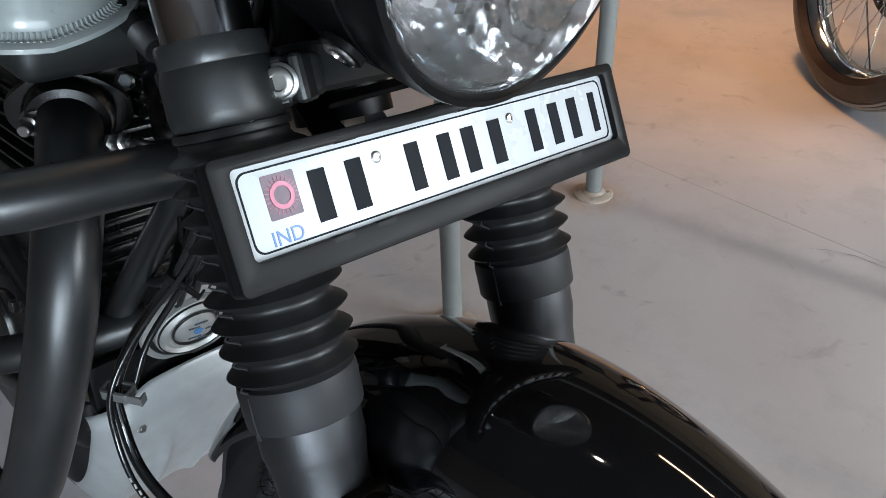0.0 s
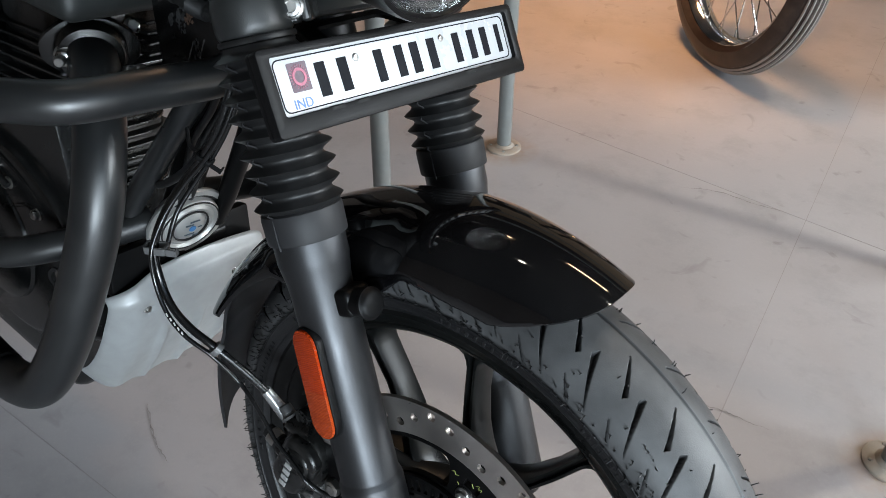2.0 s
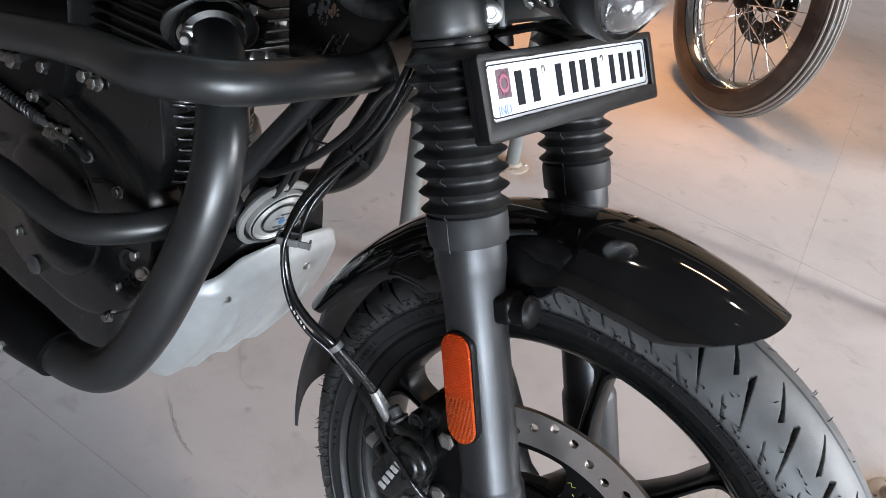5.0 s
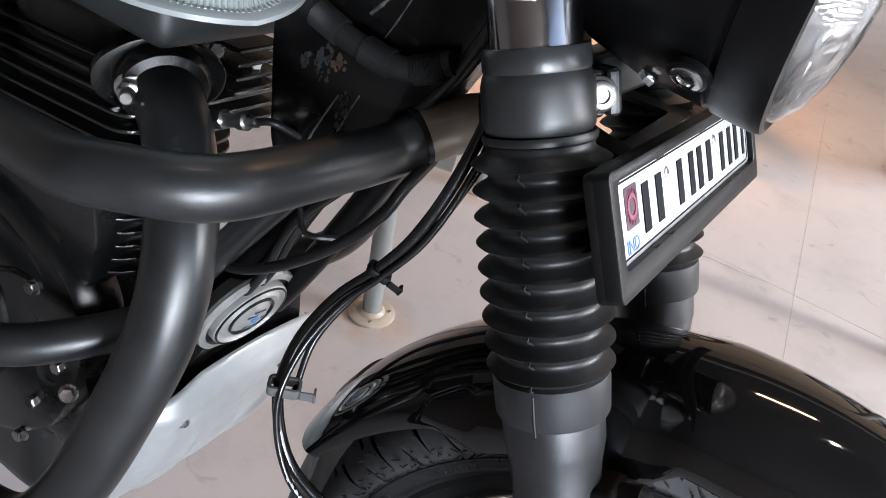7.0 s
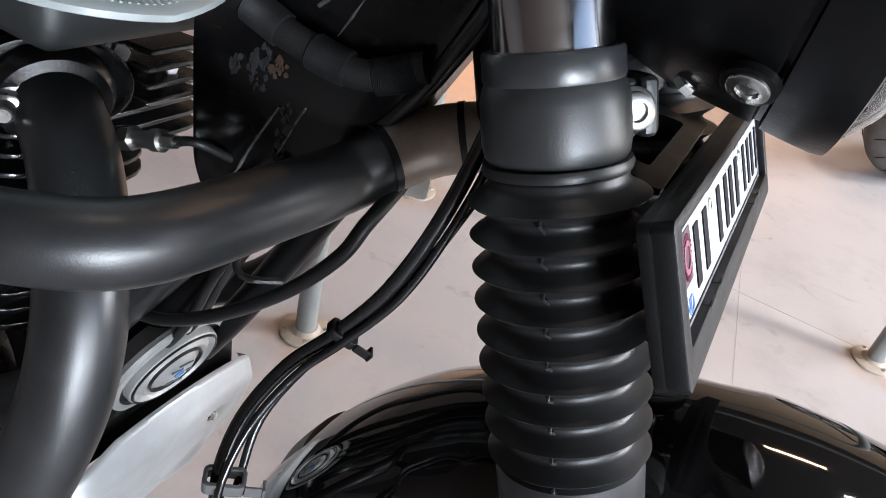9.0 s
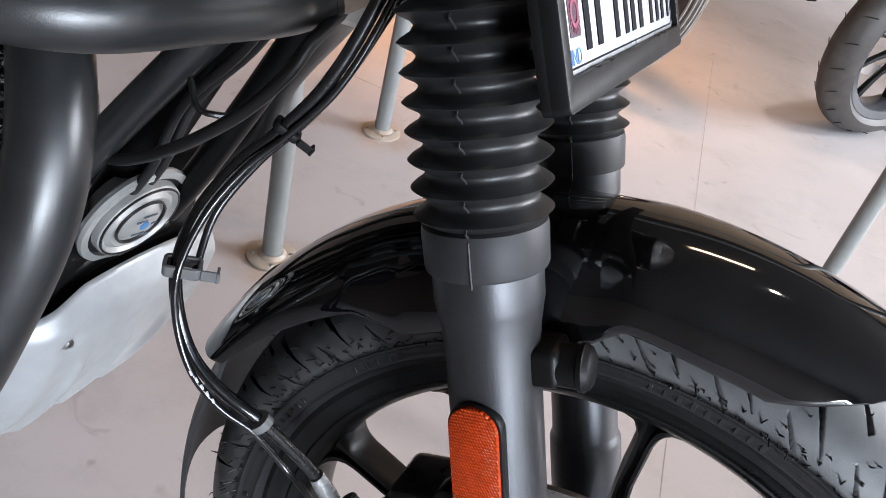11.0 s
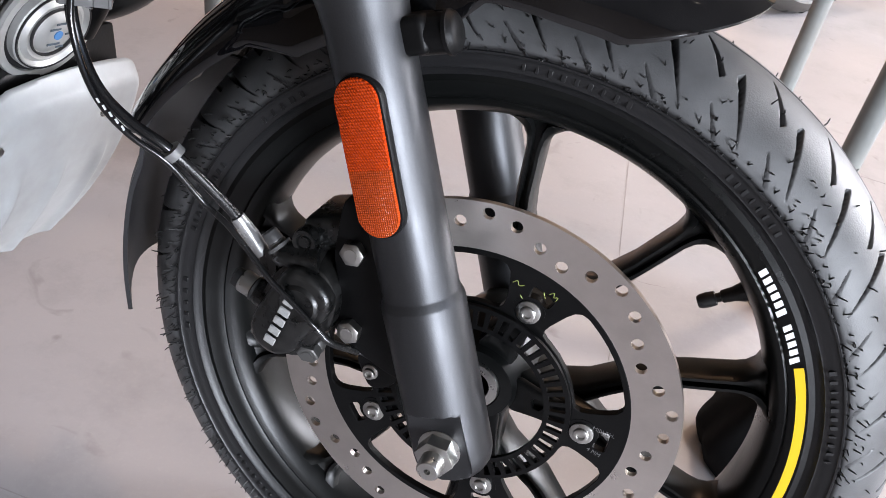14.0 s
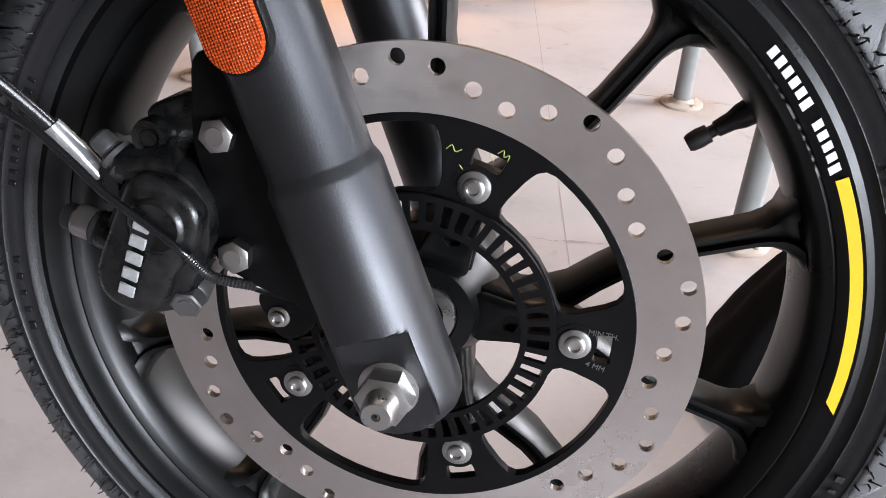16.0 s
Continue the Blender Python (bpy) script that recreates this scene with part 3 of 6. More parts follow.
# tyre: rounded crown, slanted grooves cut into the tread
def tyre_material():
    m = mat("tyre_rubber", (0.010, 0.010, 0.0107), 0.38, spec=0.5, bump=0.12, bump_scale=900, vary=0.2, scale=200)
    N, L = m.node_tree.nodes, m.node_tree.links
    b = N["Principled BSDF"]
    at = N.new("ShaderNodeAttribute")
    at.attribute_name = "tread"
    old = b.inputs["Base Color"].links[0].from_socket
    n = N.new("ShaderNodeTexNoise")
    n.inputs["Scale"].default_value, n.inputs["Detail"].default_value = 24, 8
    co = N.new("ShaderNodeTexCoord")
    L.new(co.outputs["Object"], n.inputs["Vector"])
    mp = N.new("ShaderNodeMapRange")
    mp.inputs["From Min"].default_value, mp.inputs["From Max"].default_value = 0.3, 0.7
    mp.inputs["To Min"].default_value, mp.inputs["To Max"].default_value = 0.30, 1.0
    L.new(n.outputs["Fac"], mp.inputs["Value"])
    mu = N.new("ShaderNodeMath")
    mu.operation = "MULTIPLY"
    L.new(at.outputs["Fac"], mu.inputs[0])
    L.new(mp.outputs["Result"], mu.inputs[1])
    mx = N.new("ShaderNodeMix")
    mx.data_type = "RGBA"
    # greyer on the tread, base rubber in the grooves and sidewall
    mx.inputs["B"].default_value = (0.092, 0.093, 0.095, 1)
    L.new(old, mx.inputs["A"])
    L.new(mu.outputs[0], mx.inputs["Factor"])
    L.new(mx.outputs["Result"], b.inputs["Base Color"])
    sheen = N.new("ShaderNodeMapRange")
    sheen.inputs["To Min"].default_value, sheen.inputs["To Max"].default_value = 0.40, 0.62
    L.new(at.outputs["Fac"], sheen.inputs["Value"])
    L.new(sheen.outputs["Result"], b.inputs["Specular IOR Level"])
    matt = N.new("ShaderNodeMapRange")
    matt.inputs["To Min"].default_value, matt.inputs["To Max"].default_value = 0.38, 0.50
    L.new(at.outputs["Fac"], matt.inputs["Value"])
    L.new(matt.outputs["Result"], b.inputs["Roughness"])
    return m


tyre_rubber = tyre_material()
PROFILE = [(-0.0395, 0.2300), (-0.0425, 0.2350), (-0.0450, 0.2382), (-0.0464, 0.2388), (-0.0462, 0.2397), (-0.0482, 0.2430), (-0.0494, 0.2462), (-0.0501, 0.2488), (-0.0510, 0.2494), (-0.0511, 0.2506), (-0.0504, 0.2512)]
TREAD_HALF = 0.0507


def tread_curve(v):
    """Place across the tyre and radius of the tread at v, -1 to 1 from shoulder to shoulder."""
    a = np.asarray(v) * np.pi / 2
    return TREAD_HALF * np.sin(a), 0.2522 + 0.0408 * np.cos(a) ** 1.1


def groove(u, v):
    """Depth of cut at the place u round the tyre (in pitches) and v across it (-1 to 1)."""
    d = np.zeros_like(u)
    for side in (1, -1):
        s = v * side
        uu = u + (0.0 if side > 0 else 0.5)
        # per pitch: a wedge that widens outwards, a second one that narrows, a short cut on the shoulder
        for off, a, b, slope, bend, w0, w1, cap1 in ((0.400, 0.13, 0.46, 1.20, 0.0, 0.012, 0.052, 0.45), (0.000, 0.35, 0.88, 0.85, 0.3, 0.062, 0.008, 0.0), (0.870, 0.71, 0.955, 1.40, 0.0, 0.012, 0.042, 0.0)):
            f = (uu - off - slope * (s - a) - bend * (s - a) ** 2 + 0.5) % 1.0 - 0.5
            w = w0 + (w1 - w0) * np.clip((s - a) / (b - a), 0, 1)
            first = a - 0.5 * f if bend else a
            last = b - cap1 * f
            d = np.maximum(d, np.where((s > first) & (s < last), np.clip((w - np.abs(f)) / 0.016, 0, 1), 0))
    return np.maximum(d, 0.22 * np.clip((0.022 - np.abs(v)) / 0.008, 0, 1))


def make_tyre():
    nu, nv, pitches = 2700, 161, 39
    vs = np.linspace(-1, 1, nv)
    side = list(PROFILE)
    cols = side + list(zip(*tread_curve(vs))) + [(-y, r) for y, r in side[::-1]]
    Y = np.array([c[0] for c in cols])
    R = np.array([c[1] for c in cols])
    U = np.arange(nu) / nu * pitches
    n0 = len(side)
    G = np.zeros((nu, len(cols)))
    G[:, n0:n0 + nv] = groove(U[:, None] + 0 * vs[None], vs[None] + 0 * U[:, None])
    A = -2 * np.pi * np.arange(nu) / nu
    rad = R[None] - 0.0058 * G
    co = np.stack([rad * np.cos(A)[:, None], Y[None] + YC + 0 * rad, rad * np.sin(A)[:, None] + HUB.z], -1).reshape(-1, 3)
    nc = len(cols)
    i = np.arange(nu)[:, None]
    j = np.arange(nc - 1)[None]
    q = np.stack([i * nc + j, i * nc + j + 1, ((i + 1) % nu) * nc + j + 1, ((i + 1) % nu) * nc + j], -1).reshape(-1, 4)
    me = bpy.data.meshes.new("tyre")
    me.from_pydata(co.tolist(), [], q[:, ::-1].tolist())
    att = me.attributes.new("tread", "FLOAT", "POINT")
    T = np.zeros((nu, nc))
    T[:, n0:n0 + nv] = np.clip((1.0 - np.abs(vs)[None]) / 0.05, 0, 1) * (1 - np.clip(G[:, n0:n0 + nv] * 2.5, 0, 1))
    att.data.foreach_set("value", T.ravel())
    return finish("tyre", me, tyre_rubber, rim, "black tyre with a greyer tread and slanted slots", 50)


make_tyre()

# moulding hairs standing on the tread and shoulders
rnd = random.Random(5)
bm = bmesh.new()
for k in range(900):
    a = radians(rnd.uniform(-180, 180))
    v = rnd.choice((-1.0, -1.0, -0.97, -0.9, -0.8, -0.62, -0.35, 0.05, 0.3, 0.6, 0.95)) + rnd.uniform(-0.03, 0.03)
    v = max(-1, min(1, v))
    y, r = (float(q) for q in tread_curve(v))
    r -= 0.0006
    n = Vector((math.cos(a) * math.cos(v * 1.57), math.sin(v * 1.57), math.sin(a) * math.cos(v * 1.57))).normalized()
    p = Vector((r * math.cos(a), y + YC, HUB.z + r * math.sin(a)))
    t1 = (n + Vector((rnd.uniform(-0.8, 0.8), rnd.uniform(-0.5, 0.5), rnd.uniform(-0.8, 0.8)))).normalized()
    L_ = rnd.uniform(0.0018, 0.0062)
    tube([p, p + n * L_ * 0.5, p + n * L_ * 0.6 + t1 * L_ * 0.5], [0.0006, 0.0005, 0.00035], 5, 1, bm)
# a close row along each shoulder, a little longer
for k in range(130):
    for v in (-1.0, -0.90):
        a = 2 * math.pi * (k + 0.33 * (v > -0.95) + rnd.uniform(-0.2, 0.2)) / 130
        y, r = (float(q) for q in tread_curve(v))
        n = Vector((math.cos(a), 0, math.sin(a))) * (0.45 + math.cos(v * 1.57)) + Vector((rnd.uniform(-0.3, 0.3), -0.55, rnd.uniform(-0.3, 0.3)))
        p = Vector(((r - 0.0006) * math.cos(a), y + YC, HUB.z + (r - 0.0006) * math.sin(a)))
        tube([p, p + n.normalized() * rnd.uniform(0.003, 0.0072)], [0.00065, 0.0004], 5, 1, bm)
tagged(part("tyre_hairs", bm, rubber, rim), kind="stuff")
# raised wording on the sidewall: plain bars
for first, count, step in ((94.5, 9, 1.95), (62, 8, 1.5), (28, 11, 1.6), (-14, 8, 2.1), (190, 5, 2.6), (168, 10, 1.7), (140, 5, 2.2), (236, 9, 1.8), (300, 9, 1.8)):
    for k in range(count):
        a = first - step * k
        m = basis(WHEEL @ Vector((*polar(0.2450, a), 0.0540)), (0.08 * math.cos(radians(a)), -1, 0.08 * math.sin(radians(a))), up=(math.cos(radians(a)), 0, math.sin(radians(a))))
        part("sidewall_mark", block((0.0013 * step * rnd.uniform(0.8, 1.7), 0.0068, 0.0011), m, 0.0003, 1), tyre_rubber, rim)

# ---- forks ----
FU = Vector((-0.3857, 0.025, 0.9219)).normalized()  # up along the fork legs
FORK_Y = {-1: -0.1086, 1: 0.0745}  # right and left leg, at the axle
FK = Vector((0.0045, 0, 0.293))


def fork_pose(side):
    return basis(FK + Vector((0, FORK_Y[side], 0)), FU, up=(1, 0, 0))


clamp_paint = mat("clamp_paint", (0.011, 0.0122, 0.0125), 0.40, bump=0.06, bump_scale=900, dirt=DUST, dirt_amount=0.02, spec=0.65)
dull_ring = mat("dull_ring_black", (0.02, 0.021, 0.022), 0.30, spec=0.6)


def fork_leg(side):
    m = fork_pose(side)
    bm = revolve([(-0.0225, 0.0), (-0.0225, 0.014), (-0.0215, 0.0185), (-0.0190, 0.0225), (-0.0150, 0.0255), (-0.0100, 0.0270), (-0.005, 0.0275), (0.010, 0.0275), (0.020, 0.0275)] + [(0.0285 + 0.0012 * k, 0.0275) for k in range(9)] + [(0.06, 0.0274), (0.1055, 0.0274), (0.1075, 0.0270), (0.1115, 0.0254), (0.113, 0.0250), (0.160, 0.0249), (0.276, 0.0250), (0.288, 0.0258), (0.300, 0.0277), (0.303, 0.0283), (0.322, 0.0283), (0.335, 0.027), (0.335, 0)], m, 144)
    # flat milled into the foot round the axle
    f = Vector((FU.z, 0, -FU.x)).normalized()
    for v in bm.verts:
        d = v.co - FK - Vector((0, FORK_Y[side], 0))
        up = min(1, max(0, (d.dot(FU) - 0.0300) / 0.0060))
        limit = 0.0185 + 0.012 * up * up * (3 - 2 * up) + 3.0 * max(0, d.dot(f) - 0.0185)
        if d.y * side > limit:
            v.co.y = FK.y + FORK_Y[side] + side * limit
    leg = part("fork_leg", bm, fork_paint, bike, "dark grey painted fork slider", 30)
    part("boot_collar", revolve([(0.320, 0.0286), (0.3205, 0.0308), (0.322, 0.0314), (0.340, 0.0318), (0.3435, 0.0312), (0.345, 0.0290)], m, 56), collar_rubber, leg, "matt dark rubber collar with a mould seam")
    prof = [(0.342, 0.0270)]
    for k in range(9):
        h = 0.3490 + 0.0136 * k
        big = 0.0345 + 0.0010 * min(1, k / 3)
        prof += [(h - 0.0066, 0.0268), (h - 0.0045, 0.0285), (h - 0.0016, big - 0.0018), (h, big), (h + 0.0016, big - 0.0018), (h + 0.0045, 0.0285)]
    prof += [(0.4646, 0.0270), (0.4665, 0.0274), (0.4680, 0.0264), (0.4690, 0.0)]
    part("bellows", revolve(prof, m, 64), rubber, leg, "black ribbed rubber fork boot", 75)
    out = m.to_3x3().inverted() @ Vector((0.12, -1, 0)).normalized()
    seam = [m @ (out * (r + 0.0002) + Vector((0, 0, h))) for h, r in [(0.3205, 0.0310), (0.332, 0.0316), (0.3435, 0.0312)] + prof[1:-3]]
    part("seam", tube(seam, 0.0007, 6, 1), collar_rubber, leg, "raised mould seam")
    part("inner_tube", revolve([(0.44, 0.0), (0.44, 0.0226), (0.80, 0.0226), (0.80, 0)], m, 64), dark_chrome, leg, "chromed fork tube")
    part("seal_ring", revolve([(0.4680, 0.0225), (0.4680, 0.0286), (0.4700, 0.0291), (0.4720, 0.0284), (0.4720, 0.022)], m, 48), rubber, leg)
    part("tube_sleeve", revolve([(0.5015, 0.0220), (0.5015, 0.0262), (0.5025, 0.0266), (0.5115, 0.0266), (0.513, 0.0258), (0.513, 0.0228)], m, 48), dull_ring, leg)
    return leg


leg_r = fork_leg(-1)
fork_leg(1)

# right leg: axle lug, nut, caliper ears, reflector, fender stub
nutm = basis((0.0015, -0.1270, 0.2965), (0, -1, 0))
part("axle_nut", revolve([(-0.006, 0), (-0.006, 0.0145), (-0.002, 0.0150), (0.0, 0.0150), (0.0, 0.0142), (0.0, 0.0130)], nutm, 40), zinc, leg_r)
part("nut", hex_bolt((0.0015, -0.1265, 0.2965), (0, -1, 0), 0.0235, 0.011, 0.0148), zinc, leg_r, "zinc-plated hexagonal axle nut")
part("axle_end", revolve([(0.010, 0.0082), (0.022, 0.0080), (0.0235, 0.0068), (0.0235, 0.0022), (0.020, 0.0016), (0.020, 0)], nutm, 28), zinc, leg_r)


def along(s, out=0.0, fwd=0.0, side=-1):
    """A place on a leg: s up it, out from its axis to the outside, fwd ahead of it."""
    f = Vector((FU.z, 0, -FU.x))
    return FK + Vector((0, FORK_Y[side], 0)) + FU * s + Vector((0, side * out, 0)) + f * fwd


# reflector: an amber pill in a black bezel, on the outer side of the slider
rc = Vector((-0.0775, -0.1285, 0.4835))
rn = Vector((-0.10, -1, 0.02)).normalized()
rm = basis(rc, rn, up=FU)
bez = part("reflector", sheet([rounded(0.0285, 0.094, 0.0142, 8)], 0.007, rm, 0.001), black_plastic, leg_r, "black reflector bezel")


def amber_lens(name, colour, scale, skew):
    """Moulded amber plastic with a prism grid that lies in the plane of the reflector."""
    m = mat(name, colour, 0.2, bump=0.0, vary=0.3, scale=160, spec=0.25)
    N, L = m.node_tree.nodes, m.node_tree.links
    co, cell, relief, tone = N.new("ShaderNodeTexCoord"), N.new("ShaderNodeTexVoronoi"), N.new("ShaderNodeBump"), N.new("ShaderNodeMix")
    xyz = N.new("ShaderNodeCombineXYZ")
    for k, axis in enumerate((rm.col[0].xyz + rm.col[1].xyz * skew, rm.col[1].xyz)):
        dot = N.new("ShaderNodeVectorMath")
        dot.operation = "DOT_PRODUCT"
        dot.inputs[1].default_value = axis
        L.new(co.outputs["Object"], dot.inputs[0])
        L.new(dot.outputs["Value"], xyz.inputs[k])
    cell.voronoi_dimensions = "2D"
    cell.inputs["Scale"].default_value, cell.inputs["Randomness"].default_value = scale, 0.12
    L.new(xyz.outputs[0], cell.inputs["Vector"])
    relief.inputs["Strength"].default_value, relief.inputs["Distance"].default_value = 0.9, 0.0012
    L.new(cell.outputs["Distance"], relief.inputs["Height"])
    b = N["Principled BSDF"]
    L.new(relief.outputs["Normal"], b.inputs["Normal"])
    # each prism shows a deeper red towards its edge
    tone.data_type = "RGBA"
    tone.inputs["B"].default_value = (colour[0] * 0.45, colour[1] * 0.25, 0.001, 1)
    L.new(b.inputs["Base Color"].links[0].from_socket, tone.inputs["A"])
    L.new(cell.outputs["Distance"], tone.inputs["Factor"])
    L.new(tone.outputs["Result"], b.inputs["Base Color"])
    return m


pill = rounded(0.0258, 0.0912, 0.0128, 8)
lens_low = [q for q in pill if q[1] < 0] + [(0.0129, -0.0062), (-0.0129, -0.0062)]
lens_low.sort(key=lambda q: math.atan2(q[1] + 0.02, q[0]))
lens_high = [q for q in pill if q[1] > 0] + [(0.0129, -0.0057), (-0.0129, -0.0057)]
lens_high.sort(key=lambda q: math.atan2(q[1] - 0.02, q[0]))
part("reflector_lens", sheet([lens_high], 0.005, rm @ pose(0, 0, 0.0035), 0.0009), amber_lens("amber_prism_plastic", (0.50, 0.050, 0.004), 560, 0.5), bez, "amber reflector lens with a fine prism grid")
part("reflector_lens", sheet([lens_low], 0.005, rm @ pose(0, 0, 0.0035), 0.0009), amber_lens("amber_plain_plastic", (0.54, 0.075, 0.012), 720, 0.0), bez, "paler amber lower field of the lens")

# fender stub and bracket
part("fender_mount", merge(block((0.026, 0.026, 0.022), basis(along(0.268, -0.004, 0.024), FU, up=(1, 0, 0)), 0.005, 3), tube([along(0.267, -0.003, 0.030), along(0.266, -0.004, 0.047)], 0.0116, 28, 1)), satin_black, leg_r)
mf = basis(along(0.266, -0.004, 0.0455), (FU.z, 0, -FU.x))
part("mount_cap", revolve([(0.0, 0.0128), (0.0024, 0.0130), (0.0030, 0.0120), (0.0050, 0.0112), (0.0066, 0.0085), (0.0070, 0.0)], mf, 28), black_plastic, leg_r, "round black bolt cap")

# ---- fender ----


def fender_surface(name, width, a0, a1, shape, material, parent, label, nose=0.0, tail=0.0, nu=90, nv=28, thick=0.0022, yc=YC):
    bm = bmesh.new()
    grids = []
    for off in (0.0, -thick):
        g = []
        for i in range(nu + 1):
            row = []
            for j in range(nv + 1):
                v = -1 + 2 * j / nv
                lo, hi = a0 + nose * abs(v) ** 2.6, a1 - tail * abs(v) ** 2.6
                a = lo + (hi - lo) * i / nu
                y, r = shape(a, v)
                row.append(bm.verts.new((math.cos(radians(a)) * (r + off), yc + y * (1 + off * 8), HUB.z + math.sin(radians(a)) * (r + off))))
            g.append(row)
        grids.append(g)
    o, n = grids
    for i in range(nu):
        for j in range(nv):
            bm.faces.new((o[i][j], o[i + 1][j], o[i + 1][j + 1], o[i][j + 1]))
            bm.faces.new((n[i][j], n[i][j + 1], n[i + 1][j + 1], n[i + 1][j]))
    for i in range(nu):
        bm.faces.new((o[i][0], n[i][0], n[i + 1][0], o[i + 1][0]))
        bm.faces.new((o[i][nv], o[i + 1][nv], n[i + 1][nv], n[i][nv]))
    for j in range(nv):
        bm.faces.new((o[0][j], o[0][j + 1], n[0][j + 1], n[0][j]))
        bm.faces.new((o[nu][j], n[nu][j], n[nu][j + 1], o[nu][j + 1]))
    return part(name, bm, material, parent, label, 50)


def fender_shape(a, v):
    depth = float(np.interp(a, (70, 80, 90, 99, 103, 126, 132, 160), (0.046, 0.050, 0.048, 0.043, 0.058, 0.060, 0.040, 0.024)))
    w = float(np.interp(a, (70, 80, 92, 106, 160), (0.050, 0.058, 0.065, 0.068, 0.066)))
    s = abs(v)
    y = w * math.copysign(math.sin(s * math.pi / 2) ** 0.92 if s else 0, v)
    r = 0.328 - depth * (1 - math.cos(s * math.pi / 2)) ** 0.95
    return y, r


fender_surface("front_fender", 0.07, 71.3, 158, fender_shape, gloss_black, bike, "gloss black front fender", nose=12, tail=3, yc=YC - 0.006)


def flap_shape(a, v):
    w = float(np.interp(a, (148, 165, 188), (0.058, 0.064, 0.060)))
    over = min(1, max(0, (161 - a) / 6))
    return w * v, 0.317 + 0.0132 * over - (0.022 + 0.004 * over) * abs(v) ** 2.2 - 0.00012 * max(0, a - 165)


flap = fender_surface("mud_flap", 0.06, 150, 183, flap_shape, collar_rubber, bike, "matt black rear mud flap", tail=-5, nu=30, nv=20, thick=0.003)
part("flap_screw", hex_bolt((-0.2805, -0.0600, 0.4150), (-0.8, -0.5, 0.35), 0.010, 0.003, socket=True), zinc, flap)

# ---- number plate ----
tl, bl, br, tr = Vector((-0.1343, -0.1397, 0.7359)), Vector((-0.1074, -0.1418, 0.6863)), Vector((-0.1010, 0.1408, 0.6781)), Vector((-0.1279, 0.1429, 0.7277))
pc = (tl + bl + br + tr) / 4
px = ((tr - tl) + (br - bl)).normalized()
py = ((tl - bl) + (tr - br)).normalized()
pz = px.cross(py).normalized()
py = pz.cross(px)
PM = Matrix((px, py, pz)).transposed().to_4x4()
PM.translation = pc
PW, PH = 0.2815, 0.0580
holder = part("plate_holder", merge(sheet([rounded(PW, PH, 0.003, 6, (-0.0023, -0.0022))], 0.006, PM @ pose(0, 0, -0.001), 0.001), sheet([rounded(PW, PH, 0.003, 6, (-0.0023, -0.0022)), rounded(0.266, 0.0425, 0.004, 6, (-0.002, 0.0015))], 0.009, PM @ pose(0, 0, 0.0040), 0.001)), black_plastic, bike, "black plastic number plate frame")
part("number_plate", sheet([rounded(0.2655, 0.0422, 0.006)], 0.0012, PM @ pose(-0.002, 0.0015, 0.0040), 0.0002), plate_white, holder, "white number plate")
part("plate_line", sheet([rounded(0.2580, 0.0365, 0.005), rounded(0.2562, 0.0347, 0.0045)], 0.0006, PM @ pose(-0.002, 0.0015, 0.0046)), ink, holder)
bars = [(-0.088, 0.0165), (-0.0662, 0.0165), (-0.0283, 0.0155), (-0.0051, 0.0155), (0.0129, 0.0165), (0.0341, 0.0165), (0.0664, 0.0145), (0.0866, 0.0145), (0.1047, 0.0145), (0.1251, 0.010)]
for x, w in bars:
    part("plate_bar", bar_text([(x * 0.973 - 0.0054, w * 0.56)], 0, 0.0240, 0.0007, PM @ pose(0, 0.0010, 0.0045)), ink, holder)
part("hologram", sheet([rounded(0.0170, 0.0200, 0.001)], 0.0004, PM @ pose(-0.1110, 0.0060, 0.0047)), mat("hologram_foil", (0.06, 0.035, 0.05), 0.4, metal=0.2, scale=300, vary=0.5), holder, "dark hologram sticker")
holo = mat("hologram_pink", (0.25, 0.06, 0.10), 0.35, metal=0.2, scale=400, vary=0.4, bump=0.0)
part("hologram_ring", sheet([circle(0.0062, 28), circle(0.0042, 28)], 0.0004, PM @ pose(-0.1110, 0.0060, 0.0051)), holo, holder, "pink foil ring")
for k in range(24):
    a = 15.0 * k
    part("hologram_ray", block((0.0022, 0.00026, 0.0003), PM @ pose(-0.1110, 0.0060, 0.0051) @ pose(0, 0, 0, 0, 0, a) @ pose(0.0076, 0, 0), 0), holo, holder)
part("plate_letters", words("IND", 0.0096, PM @ pose(-0.1135, -0.0150, 0.0047), 0.0003), blue_ink, holder)
for x, y in ((-0.0555, 0.0108), (0.0414, 0.0113)):
    part("rivet", hex_bolt(PM @ Vector((x, y, 0.0044)), pz, 0.006, 0.0012, socket=True), zinc, holder)

for x, y in ((-0.086, -0.0195), (-0.060, -0.0195), (0.070, -0.0195), (0.092, -0.0195), (-0.070, 0.0245), (0.012, 0.0245), (0.105, 0.0245)):
    part("plate_clip", block((0.013, 0.0040, 0.0040), PM @ pose(x * 0.973 - 0.004, y - 0.001, 0.0066), 0.0008, 1), black_plastic, holder)

